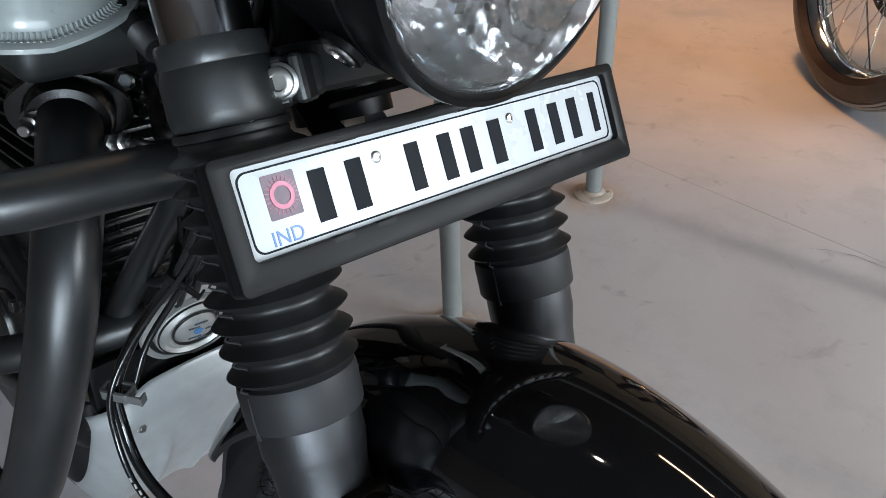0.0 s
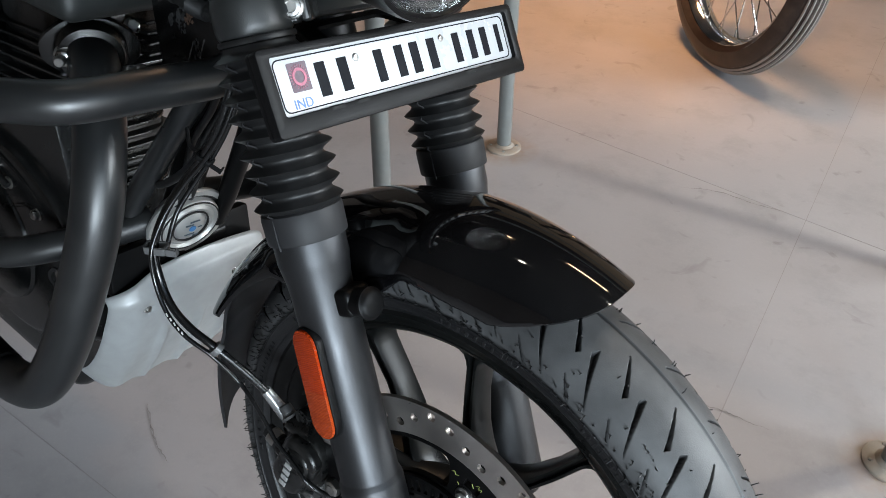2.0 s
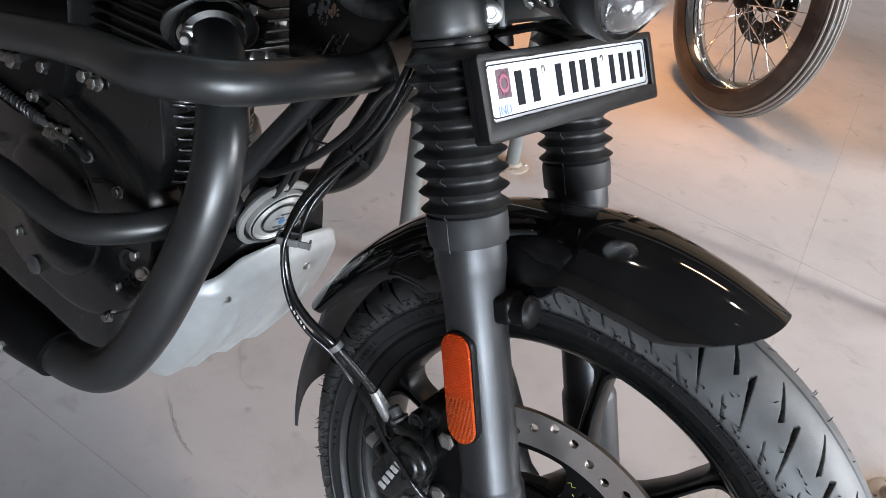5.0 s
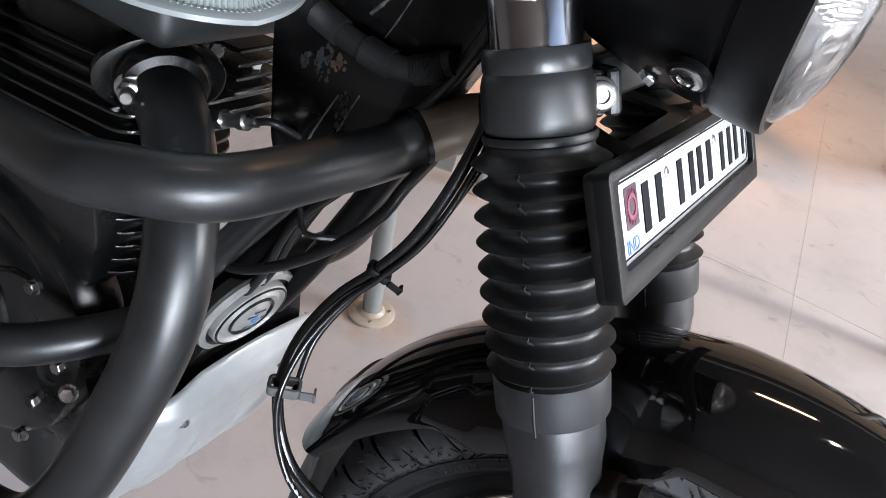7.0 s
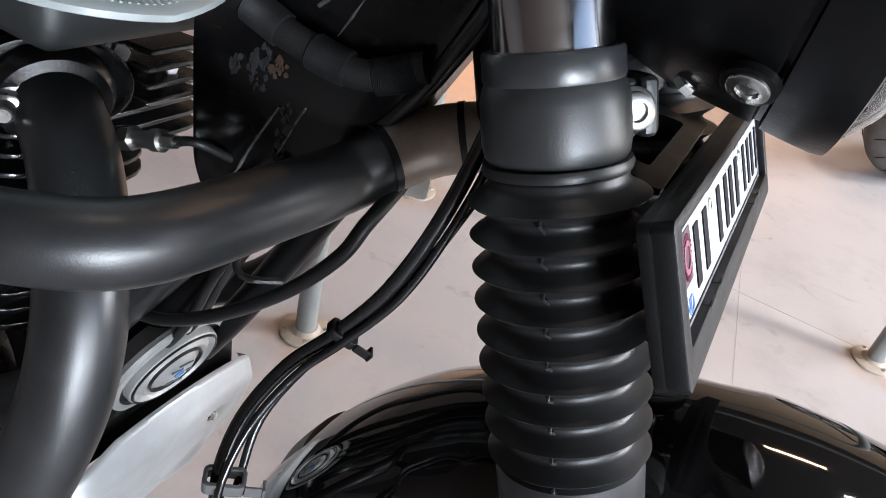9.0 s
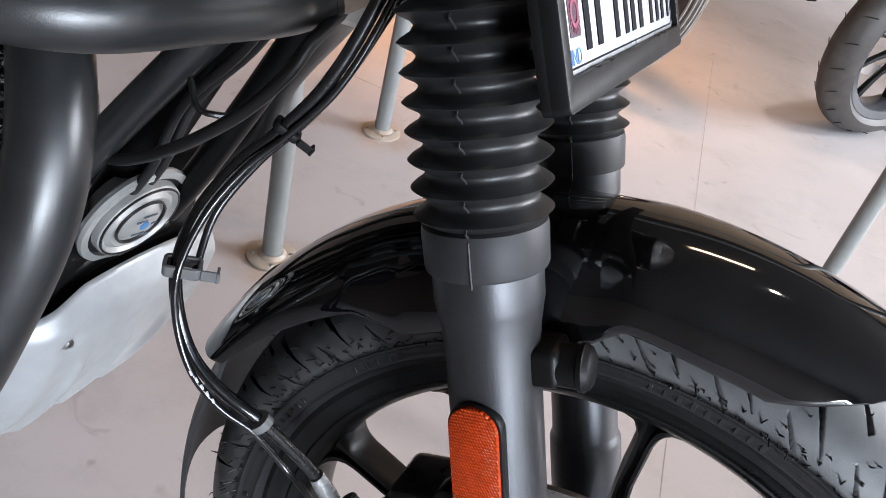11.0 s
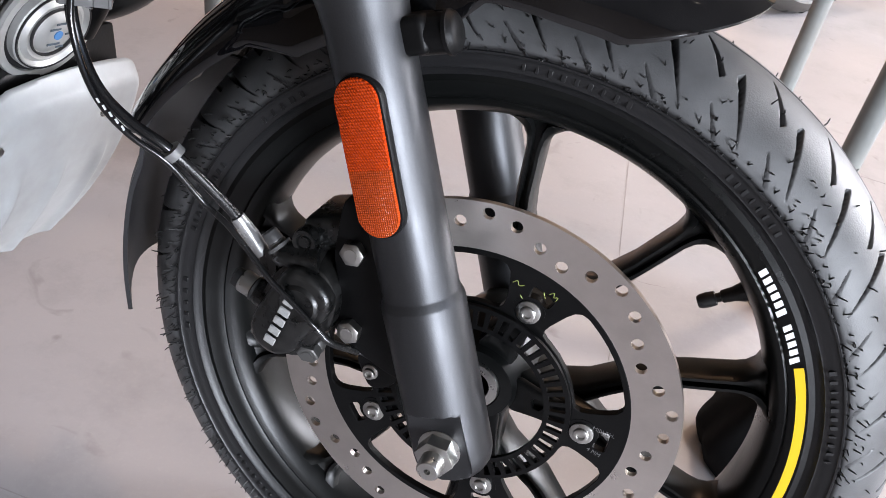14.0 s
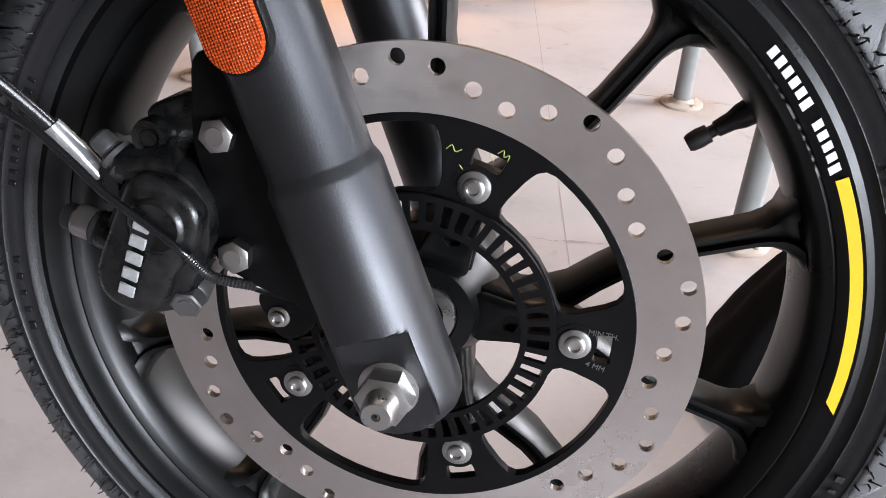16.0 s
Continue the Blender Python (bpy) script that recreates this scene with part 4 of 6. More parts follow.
# ---- headlamp ----
HN = Vector((0.995, 0, -0.04)).normalized()
HC = Vector((-0.088, -0.004, 0.833))
HM = basis(HC, HN)
lamp_shell = part("headlamp", revolve([(-0.135, 0), (-0.135, 0.045), (-0.126, 0.062), (-0.100, 0.0770), (-0.066, 0.0845), (-0.0285, 0.0864), (-0.0275, 0.0842), (-0.0250, 0.0842), (-0.024, 0.0870), (-0.014, 0.0876), (-0.002, 0.0880), (0.003, 0.0872), (0.004, 0.0840), (0.000, 0.0815), (-0.004, 0.0810)], HM, 96), satin_black, bike, "round headlamp in a satin black bucket", 30)
glass = bpy.data.materials.new("clear_lamp_glass")
glass.use_nodes = True
gb = glass.node_tree.nodes["Principled BSDF"]
gb.inputs["Transmission Weight"].default_value, gb.inputs["Roughness"].default_value, gb.inputs["IOR"].default_value = 1.0, 0.0, 1.45
lens_profile = [(0.0, 0.0812), (0.006, 0.079), (0.014, 0.068), (0.020, 0.052), (0.0235, 0.030), (0.0245, 0.0)]
lens = part("lens", revolve(lens_profile + [(h - 0.003, r) for h, r in lens_profile[::-1][1:]], HM, 72), glass, lamp_shell, "clear domed glass lens")
lens.visible_shadow = False
mirror_paint = mat("lamp_reflector", (0.90, 0.90, 0.90), 0.10, metal=1.0, bump=0.0, rough_vary=0.03)
bm = bmesh.new()
rings = []
NR, NA = 20, 96
for i in range(NR + 1):
    r = 0.012 + (0.0800 - 0.012) * i / NR
    row = []
    for j in range(NA):
        a = 2 * math.pi * j / NA
        # fluted bowl: each facet is a shallow pillow
        h = -0.060 + 0.056 * (r / 0.080) ** 2 + 0.0008 * (1 if (i // 2 + j // 2) % 2 else -1) * (1.1 if r > 0.058 else 0.45) + 0.0010 * math.cos(8 * a) * (r / 0.08) ** 2
        row.append(bm.verts.new(HM @ Vector((r * math.cos(a), r * math.sin(a), h))))
    rings.append(row)
for a, b in zip(rings, rings[1:]):
    for j in range(NA):
        bm.faces.new((a[j], a[(j + 1) % NA], b[(j + 1) % NA], b[j]))
part("reflector_bowl", bm, mirror_paint, lamp_shell, "faceted mirror bowl", 12)
part("bulb", revolve([(-0.055, 0.0), (-0.055, 0.011), (-0.040, 0.011), (-0.038, 0.0075), (-0.018, 0.0075), (-0.012, 0.004), (-0.011, 0)], HM @ pose(0, 0, 0), 24), zinc, lamp_shell)
part("bulb_shield", revolve([(-0.034, 0.0165), (-0.014, 0.0170), (-0.008, 0.0150), (-0.008, 0.0110), (-0.012, 0.0100), (-0.012, 0.0)], HM, 32), chrome, lamp_shell)
# side screws of the bucket, and its ears
for sd in (-1, 1):
    pos = Vector((-0.1252, -0.004 + sd * 0.0672, 0.7735))
    n = Vector((0.0, sd * 0.70, -0.71)).normalized()
    part("washer", revolve([(0, 0), (-0.002, 0.0112), (0.0012, 0.0108), (0.0016, 0.0100), (0.0016, 0)], basis(pos, n), 24), satin_black, lamp_shell)
    part("screw", hex_bolt(pos + n * 0.001, n, 0.0165, 0.0022, socket=True), zinc, lamp_shell)

# pale cowl over the upper half of the bucket
bm = bmesh.new()
grid = []
for off in (0.0, 0.002):
    g = []
    for i in range(9):
        h = -0.100 + 0.062 * i / 8
        low = 155 + 17 * i / 8
        rows_ = []
        for k in range(25):
            a = radians(360 - low - (540 - 2 * low) * k / 24)
            r = 0.0885 + 0.004 * (i / 8) + off
            rows_.append(bm.verts.new(HC + HN * h + Vector((0, math.cos(a), 0)) * r + Vector((-HN.z, 0, HN.x)) * math.sin(a) * r))
        g.append(rows_)
    grid.append(g)
for g in grid:
    for i in range(8):
        for k in range(24):
            bm.faces.new((g[i][k], g[i + 1][k], g[i + 1][k + 1], g[i][k + 1]))
for i in range(8):
    for k in (0, 24):
        bm.faces.new((grid[0][i][k], grid[1][i][k], grid[1][i + 1][k], grid[0][i + 1][k]))
for k in range(24):
    for i in (0, 8):
        bm.faces.new((grid[0][i][k], grid[0][i][k + 1], grid[1][i][k + 1], grid[1][i][k]))
part("lamp_cowl", bm, mat("cowl_grey_paint", (0.20, 0.22, 0.215), 0.3, coat=0.3, bump=0.0, vary=0.05), lamp_shell, "pale grey-green painted cowl", 50)

# ---- lower fork clamp: two split bosses and the bridge between them ----
mid = FK + FU * 0.487
clamp = part("fork_clamp", block((0.150, 0.040, 0.026), basis(mid + Vector((-0.004, -0.010, 0)), FU, up=(1, 0, 0)), 0.006, 3), clamp_paint, bike, "satin black lower fork clamp", 35)
CB = {-1: Vector((-0.1558, -0.0855, 0.7529)), 1: Vector((-0.1558, 0.0650, 0.7529))}
for sd in (-1, 1):
    o = FK + Vector((0, FORK_Y[sd], 0)) + FU * 0.487
    boss = part("clamp_boss", revolve([(0.4722, 0.0215), (0.4722, 0.0262), (0.4745, 0.0276), (0.480, 0.0284), (0.4945, 0.0281), (0.4990, 0.0271), (0.502, 0.0258), (0.502, 0.0215)], fork_pose(sd), 56), clamp_paint, clamp, "", 35)
    n = Vector((0.58, sd * 0.78, 0.22)).normalized()
    lat = FU.cross(n).normalized()
    lat = lat if lat.dot(o - CB[sd]) > 0 else -lat
    for name, lo, hi in (("pinch_ear", -0.0125, -0.0042), ("pinch_lug", -0.0034, 0.030)):
        part(name, block((hi - lo, 0.0245, 0.022), basis(CB[sd] - n * 0.0188 + lat * (lo + hi) / 2, n, up=FU), 0.0045, 3), clamp_paint, boss, "", 35)
    f = Vector((FU.z, 0, -FU.x))
    part("clamp_web", block((0.026, 0.024, 0.022), basis(o + f * 0.014 + Vector((0, -sd * 0.030, 0)), FU, up=(1, 0, 0)), 0.005, 3), clamp_paint, clamp)
    part("clamp_bolt", hex_bolt(CB[sd] - n * 0.0078, n, 0.0150, 0.0036, 0.0092, socket=True), zinc, boss, "zinc socket-head pinch bolt")
for y in (-0.045, 0.02):
    part("clamp_screw", hex_bolt((-0.150, y, 0.758), (0.5, 0, 0.85), 0.009, 0.004), zinc, clamp)
part("upper_clamp", block((0.240, 0.058, 0.026), basis(FK + FU * 0.735 + Vector((0, -0.010, 0)), FU, up=(1, 0, 0)), 0.010, 3), satin_black, bike)
# stay that carries the plate holder under the headlamp: an open frame
part("plate_stay", sheet([soften([(-0.050, 0.0), (0.050, 0.0), (0.068, 0.050), (-0.068, 0.050)], 0.006), soften([(-0.036, 0.010), (0.036, 0.010), (0.046, 0.040), (-0.046, 0.040)], 0.006)], 0.003, basis((-0.189, -0.002, 0.724), (0.06, 0, 0.998), up=(1, 0, 0)) @ pose(0, 0, 0, 0, 0, 0)), satin_black, bike, "black steel plate stay")
# turn signal lens by the right fork tube
part("turn_signal", revolve([(-0.030, 0.0), (-0.030, 0.012), (-0.02, 0.019), (0.0, 0.0215), (0.012, 0.019), (0.020, 0.011), (0.022, 0)], basis((-0.196, -0.140, 0.812), (0.93, -0.3, 0.1)), 32), mat("clear_signal_lens", (0.52, 0.53, 0.54), 0.12, coat=0.8, bump=0.0, vary=0.05), bike, "pale clear turn signal lens")

# ---- exhaust, guard, frame ----
exhaust = part("exhaust_pipe", tube([(-0.520, -0.040, 0.636), (-0.480, -0.058, 0.633), (-0.434, -0.080, 0.614), (-0.394, -0.108, 0.571), (-0.378, -0.130, 0.510), (-0.392, -0.148, 0.430), (-0.418, -0.166, 0.345), (-0.457, -0.178, 0.283), (-0.515, -0.182, 0.256), (-0.600, -0.182, 0.250), (-0.760, -0.182, 0.252)], 0.0245, 36, 8), tube_paint, bike, "matt black exhaust header pipe")
part("heat_shield", tube([(-0.540, -0.186, 0.254), (-0.600, -0.190, 0.256), (-0.700, -0.192, 0.262), (-0.820, -0.192, 0.290)], [0.028, 0.033, 0.034, 0.034], 28, 5), satin_black, exhaust)
part("shield_bolt", hex_bolt((-0.598, -0.222, 0.248), (0, -1, 0.15), 0.012, 0.005, 0.009), zinc, exhaust)
fl = basis((-0.480, -0.056, 0.634), (0.80, -0.46, -0.25))
part("port_flange", sheet([soften([(-0.046, -0.012), (-0.02, -0.033), (0.02, -0.033), (0.046, -0.012), (0.046, 0.012), (0.02, 0.033), (-0.02, 0.033), (-0.046, 0.012)], 0.012), circle(0.0235, 24)], 0.008, fl, 0.001), engine_black, exhaust)
part("port_collar", revolve([(0.0, 0.0245), (0.002, 0.0335), (0.012, 0.0345), (0.018, 0.031), (0.020, 0.0246)], fl, 36), engine_black, exhaust)
part("flange_stud", merge(hex_bolt((-0.4745, -0.0860, 0.6320), (0.62, -0.75, -0.05), 0.0150, 0.008, 0.0112), revolve([(0.008, 0.0052), (0.018, 0.0050), (0.019, 0.004), (0.019, 0)], basis((-0.4745, -0.0860, 0.6320), (0.62, -0.75, -0.05)), 16)), zinc, exhaust, "zinc flange nut on a stud")
guard = part("crash_guard", tube([(-0.2735, -0.0295, 0.6693), (-0.2865, -0.050, 0.657), (-0.291, -0.100, 0.658), (-0.305, -0.174, 0.658), (-0.345, -0.2040, 0.654), (-0.3849, -0.2085, 0.6463), (-0.4733, -0.190, 0.629), (-0.580, -0.183, 0.606), (-0.720, -0.181, 0.572), (-0.95, -0.179, 0.522)], 0.0178, 32, 8), tube_paint, bike, "matt black tubular crash guard")
part("guard_clamp", tube([(-0.205, 0.0085, 0.6975), (-0.222, 0.002, 0.6935), (-0.240, -0.0045, 0.6885), (-0.2586, -0.0120, 0.6800), (-0.274, -0.0300, 0.6690)], 0.0186, 28, 3), mat("bare_steel", (0.36, 0.30, 0.25), 0.40, metal=0.3, dirt=(0.16, 0.11, 0.07), dirt_amount=0.5, dirt_scale=40), guard, "bare steel clamp with rubber bands")
for p, q in (((-0.2745, -0.0305, 0.6688), (-0.2765, -0.0335, 0.6672)), ((-0.2435, -0.0058, 0.6872), (-0.2465, -0.0070, 0.6858))):
    part("rubber_band", tube([p, q], 0.0193, 28, 1), rubber, guard)
bd = Vector((0.0143, 0.0160, 0.0152)).normalized()
bm_ = basis((-0.2645, -0.0290, 0.6690), bd, up=(0.2, -0.7, 0.5))
part("clamp_bracket", block((0.010, 0.004, 0.027), bm_, 0.001, 2), mat("pale_bracket", (0.34, 0.33, 0.31), 0.5, metal=0.3, dirt=(0.12, 0.10, 0.08), dirt_amount=0.7, dirt_scale=120), guard, "pale steel clamp bracket")
for k in (-0.0075, 0.0085):
    p = Vector((-0.2645, -0.0290, 0.6690)) + bd * k + bm_.to_3x3() @ Vector((0.001, 0.002, 0))
    part("clamp_bolt", hex_bolt(p, bm_.to_3x3() @ Vector((0, 1, 0)), 0.0055, 0.004), engine_black, guard)
part("guard_lower", tube([(-0.80, -0.172, 0.415), (-0.665, -0.172, 0.422), (-0.585, -0.172, 0.418), (-0.535, -0.168, 0.418), (-0.495, -0.150, 0.427), (-0.455, -0.100, 0.440), (-0.43, -0.04, 0.45)], 0.0165, 28, 7), tube_paint, guard)
part("guard_left", tube([(-0.205, 0.012, 0.690), (-0.29, 0.05, 0.655), (-0.350, 0.12, 0.60), (-0.392, 0.135, 0.535), (-0.402, 0.13, 0.485), (-0.43, 0.115, 0.448), (-0.48, 0.09, 0.425), (-0.52, 0.05, 0.42)], 0.0165, 24, 6), tube_paint, guard)

gusset_paint = mat("chipped_frame_paint", (0.004, 0.004, 0.0042), 0.20, bump=0.10, bump_scale=60, dirt=(0.20, 0.12, 0.07), dirt_amount=0.02, dirt_scale=70, spec=0.22)
frame_part = part("frame", tube([(-0.250, -0.004, 0.820), (-0.300, -0.006, 0.730), (-0.352, -0.006, 0.620), (-0.405, -0.006, 0.505), (-0.450, -0.006, 0.410), (-0.500, -0.006, 0.330), (-0.60, -0.006, 0.26)], 0.0185, 24, 5), satin_black, bike, "satin black tubular frame")
part("gusset", sheet([soften([(-0.404, 0.800), (-0.399, 0.690), (-0.388, 0.617), (-0.376, 0.600), (-0.345, 0.610), (-0.310, 0.645), (-0.284, 0.6835), (-0.264, 0.729), (-0.240, 0.800)], 0.010)], 0.056, Matrix(((1, 0, 0, 0), (0, 0, -1, -0.006), (0, 1, 0, 0), (0, 0, 0, 1))), 0.006), gusset_paint, frame_part, "black steering-head gusset with chipped paint")
chip = mat("bare_chipped_steel", (0.035, 0.035, 0.036), 0.30, metal=0.3, bump=0.6, bump_scale=220, vary=0.6, scale=140)


def weld_bead(points, r, seed):
    """A rippled weld laid along a seam of the gusset."""
    rw = random.Random(seed)
    pts = spline([(x, -0.0338, z) for x, z in points], 7)
    return tube(pts, [0.5 * r * rw.uniform(0.5, 1.2) for _ in pts], 8, 1)


# weld paint far paler than the gusset: glints along the seams put into colour
weld_glint = mat("weld_glint_paint", (0.045, 0.045, 0.046), 0.20, bump=0.3, bump_scale=500, spec=0.9, dirt=DUST, dirt_amount=0.35, dirt_scale=90)
for k, (pts, r) in enumerate((([(-0.3406, 0.6717), (-0.3477, 0.6567), (-0.355, 0.6401), (-0.3614, 0.6234), (-0.3669, 0.6132)], 0.0022), ([(-0.3246, 0.6774), (-0.3292, 0.6666), (-0.3334, 0.6548), (-0.3385, 0.6412)], 0.0018), ([(-0.2977, 0.761), (-0.3027, 0.7469), (-0.3082, 0.7339), (-0.3153, 0.7191)], 0.0016), ([(-0.3111, 0.7565), (-0.317, 0.7445), (-0.3289, 0.730)], 0.0030))):
    part("weld_bead", weld_bead(pts, r, k), weld_glint, frame_part)
rust = mat("rusty_steel", (0.045, 0.023, 0.013), 0.7, bump=0.6, bump_scale=220, vary=0.5, scale=160)
blot = random.Random(11)
for cx, cz, rx, rz, count, m_, name in ((-0.3560, 0.6870, 0.0085, 0.0125, 46, chip, "paint_chip"), (-0.3715, 0.6830, 0.004, 0.006, 14, chip, "paint_chip"), (-0.3445, 0.6915, 0.0050, 0.0060, 22, rust, "rust_patch"), (-0.3360, 0.6600, 0.0040, 0.0200, 26, chip, "paint_chip")):
    bm = bmesh.new()
    for k in range(count):
        ang, far, size = blot.uniform(0, 6.28), blot.random() ** 0.6, blot.uniform(0.0005, 0.0021)
        x, z = cx + rx * far * math.cos(ang), cz + rz * far * math.sin(ang)
        ring = [(x + size * math.cos(q * 0.785) * blot.uniform(0.4, 1.1), z + size * math.sin(q * 0.785) * blot.uniform(0.6, 1.7)) for q in range(8)]
        top = [bm.verts.new((px_, -0.0344 - 0.0003 * (k % 3), pz_)) for px_, pz_ in ring]
        low = [bm.verts.new((px_, -0.0335, pz_)) for px_, pz_ in ring]
        bm.faces.new(top)
        for q in range(8):
            bm.faces.new((top[q], top[(q + 1) % 8], low[(q + 1) % 8], low[q]))
    part(name, bm, m_, frame_part, "chipped paint down to bare metal" if m_ is chip else "brown rust patch")
part("steering_head", tube([FK + FU * 0.44 + Vector((-0.045, -0.01, 0)), FK + FU * 0.76 + Vector((-0.045, -0.01, 0))], 0.030, 32, 1), satin_black, frame_part)
part("brace", tube([(-0.330, -0.030, 0.640), (-0.392, -0.045, 0.545), (-0.450, -0.060, 0.450), (-0.505, -0.070, 0.345)], 0.0125, 20, 4), tube_paint, frame_part)
part("brace", tube([(-0.300, 0.020, 0.655), (-0.345, 0.026, 0.560), (-0.385, 0.030, 0.480), (-0.410, 0.030, 0.435)], 0.011, 18, 4), satin_black, frame_part)
part("cross_tube", tube([(-0.470, -0.110, 0.372), (-0.435, -0.060, 0.398), (-0.432, -0.02, 0.405), (-0.432, 0.05, 0.405)], 0.013, 20, 4), satin_black, frame_part)
for p in ((-0.447, -0.096, 0.386), (-0.486, -0.120, 0.366)):
    part("frame_bolt", hex_bolt(p, (0.5, -0.7, 0.4), 0.011, 0.005, 0.008), zinc, frame_part)

# ---- engine ----


def loop_rect(x0, x1, y0, y1, r):
    return [(x + (x0 + x1) / 2, y + (y0 + y1) / 2) for x, y in rounded(x1 - x0, y1 - y0, r, 5)]


engine = part("engine", block((0.130, 0.110, 0.23), pose(-0.562, -0.022, 0.575), 0.03, 4), engine_black, bike, "black air-cooled single-cylinder engine")
for k in range(9):
    z = 0.462 + 0.0125 * k
    part("fin", sheet([loop_rect(-0.640, -0.484, -0.088, 0.040, 0.040)], 0.0036, pose(0, 0, z), 0.0008), engine_black, engine)
for k in range(8):
    z = 0.586 + 0.0115 * k
    part("fin", sheet([loop_rect(-0.655 + 0.002 * k, -0.470 - 0.001 * k, -0.094 + 0.002 * k, 0.034 if k < 2 else 0.080, 0.034 if k < 2 else 0.022)], 0.0034, pose(0, 0, z, 0, -3, 0), 0.0008), engine_black, engine)
part("rocker_cover", block((0.190, 0.168, 0.062), pose(-0.556, -0.004, 0.708, 0, -4, 0), 0.022, 5), engine_black, engine)
part("cover_lip", block((0.200, 0.176, 0.010), pose(-0.556, -0.004, 0.682, 0, -4, 0), 0.004, 2), engine_black, engine)
part("cover_bolt", hex_bolt((-0.4745, -0.0117, 0.6496), (0.85, -0.35, 0.35), 0.0105, 0.006, 0.008), zinc, engine)
part("cover_bolt", hex_bolt((-0.4625, 0.020, 0.6400), (0.85, -0.35, 0.35), 0.0095, 0.005, 0.007), zinc, engine)
for k in range(4):
    part("head_fin", block((0.040, 0.050, 0.0042), pose(-0.468, 0.014, 0.624 + 0.011 * k, 0, -3, 0), 0.0012, 1), engine_black, engine)
sens = basis((-0.4235, -0.050, 0.6225), (0.83, -0.05, 0.30))
part("sensor", merge(revolve([(-0.01, 0.0075), (0.004, 0.0075), (0.004, 0)], sens, 6), revolve([(0.004, 0.0052), (0.018, 0.0052), (0.019, 0.0066), (0.026, 0.0066), (0.027, 0.0045), (0.036, 0.004), (0.036, 0)], sens, 20)), zinc, engine, "steel and brass exhaust sensor")
part("sensor_lead", tube([sens @ Vector((0, 0, 0.034)), sens @ Vector((0.002, 0, 0.05)), (-0.365, -0.03, 0.628), (-0.350, -0.01, 0.62)], 0.0028, 10, 5), rubber, engine)
# crankcase with its right-hand cover
case = part("crankcase", block((0.40, 0.18, 0.27), pose(-0.700, -0.010, 0.370, 0, -4, 0), 0.05, 5), engine_black, bike, "black crankcase with a round clutch cover")
side = Matrix(((1, 0, 0, 0), (0, 0, -1, -0.085), (0, 1, 0, 0), (0, 0, 0, 1)))
part("clutch_cover", sheet([soften([(-0.500, 0.44), (-0.56, 0.485), (-0.66, 0.500), (-0.78, 0.47), (-0.82, 0.36), (-0.78, 0.25), (-0.62, 0.235), (-0.53, 0.29), (-0.495, 0.38)], 0.05, 6)], 0.050, side, 0.010), engine_black, case)
part("cover_dome", revolve([(0.0, 0.090), (0.006, 0.088), (0.011, 0.078), (0.013, 0.055), (0.014, 0.0)], basis((-0.665, -0.108, 0.365), (0, -1, 0.02)), 56), engine_black, case)
part("cylinder_shroud", sheet([soften([(-0.74, 0.45), (-0.505, 0.45), (-0.498, 0.50), (-0.510, 0.572), (-0.74, 0.560)], 0.014, 4)], 0.125, Matrix(((1, 0, 0, 0), (0, 0, -1, -0.033), (0, 1, 0, 0), (0, 0, 0, 1))), 0.006), engine_black, engine)
for p in ((-0.598, -0.110, 0.456), (-0.543, -0.109, 0.437), (-0.745, -0.110, 0.288), (-0.564, -0.107, 0.258), (-0.512, -0.107, 0.372), (-0.545, -0.107, 0.312), (-0.700, -0.110, 0.488), (-0.790, -0.110, 0.40)):
    part("case_bolt", hex_bolt(p, (0.1, -1, 0.1), 0.0105, 0.006, 0.0075), zinc, case)
part("sump", block((0.46, 0.15, 0.20), pose(-0.800, -0.012, 0.245, 0, 3, 0), 0.03, 4), engine_black, case)
part("oil_plug", revolve([(0, 0.0), (0, 0.0125), (0.003, 0.0122), (0.004, 0.0105), (0.004, 0)], basis((-0.715, -0.110, 0.252), (0.1, -1, 0.1)), 28), skid_silver, case, "pale oil filler plug")
part("mount_hole", revolve([(0, 0.0150), (0.003, 0.0145), (0.003, 0.0100), (-0.004, 0.0095), (-0.004, 0)], basis((-0.521, -0.1085, 0.361), (0.3, -1, 0)), 28), rubber, case)
# clutch arm: bracket, cable end, coated spring
part("lever_bracket", sheet([soften([(-0.672, 0.466), (-0.636, 0.477), (-0.640, 0.445), (-0.672, 0.420)], 0.006)], 0.004, Matrix(((1, 0, 0, 0), (0, 0, -1, -0.113), (0, 1, 0, 0), (0, 0, 0, 1))), 0.0008), engine_black, case)
part("cable_clamp", sheet([soften([(-0.676, 0.452), (-0.660, 0.474), (-0.646, 0.473), (-0.650, 0.455)], 0.005), circle(0.004, 16, (-0.659, 0.464))], 0.003, Matrix(((1, 0, 0, 0), (0, 0, -1, -0.117), (0, 1, 0, 0), (0, 0, 0, 1))), 0.0006), zinc, case, "pale zinc cable clamp")
part("cable_end", tube([(-0.662, -0.119, 0.4630), (-0.640, -0.119, 0.4655), (-0.620, -0.118, 0.4665)], 0.0046, 16, 3), zinc, case)
part("cable_nut", hex_bolt((-0.6235, -0.118, 0.4775), (0.2, -0.95, 0.2), 0.008, 0.005), zinc, case)
a_, b_ = Vector((-0.785, -0.116, 0.4755)), Vector((-0.676, -0.117, 0.4690))
coil = [a_.lerp(b_, i / 120) + Vector((0, 0.80 * math.cos(i * 0.80), 0.85 * math.sin(i * 0.80))) * 0.0064 for i in range(121)]
part("spring", tube(coil, 0.0020, 7, 1), rubber, case, "black coated return spring")
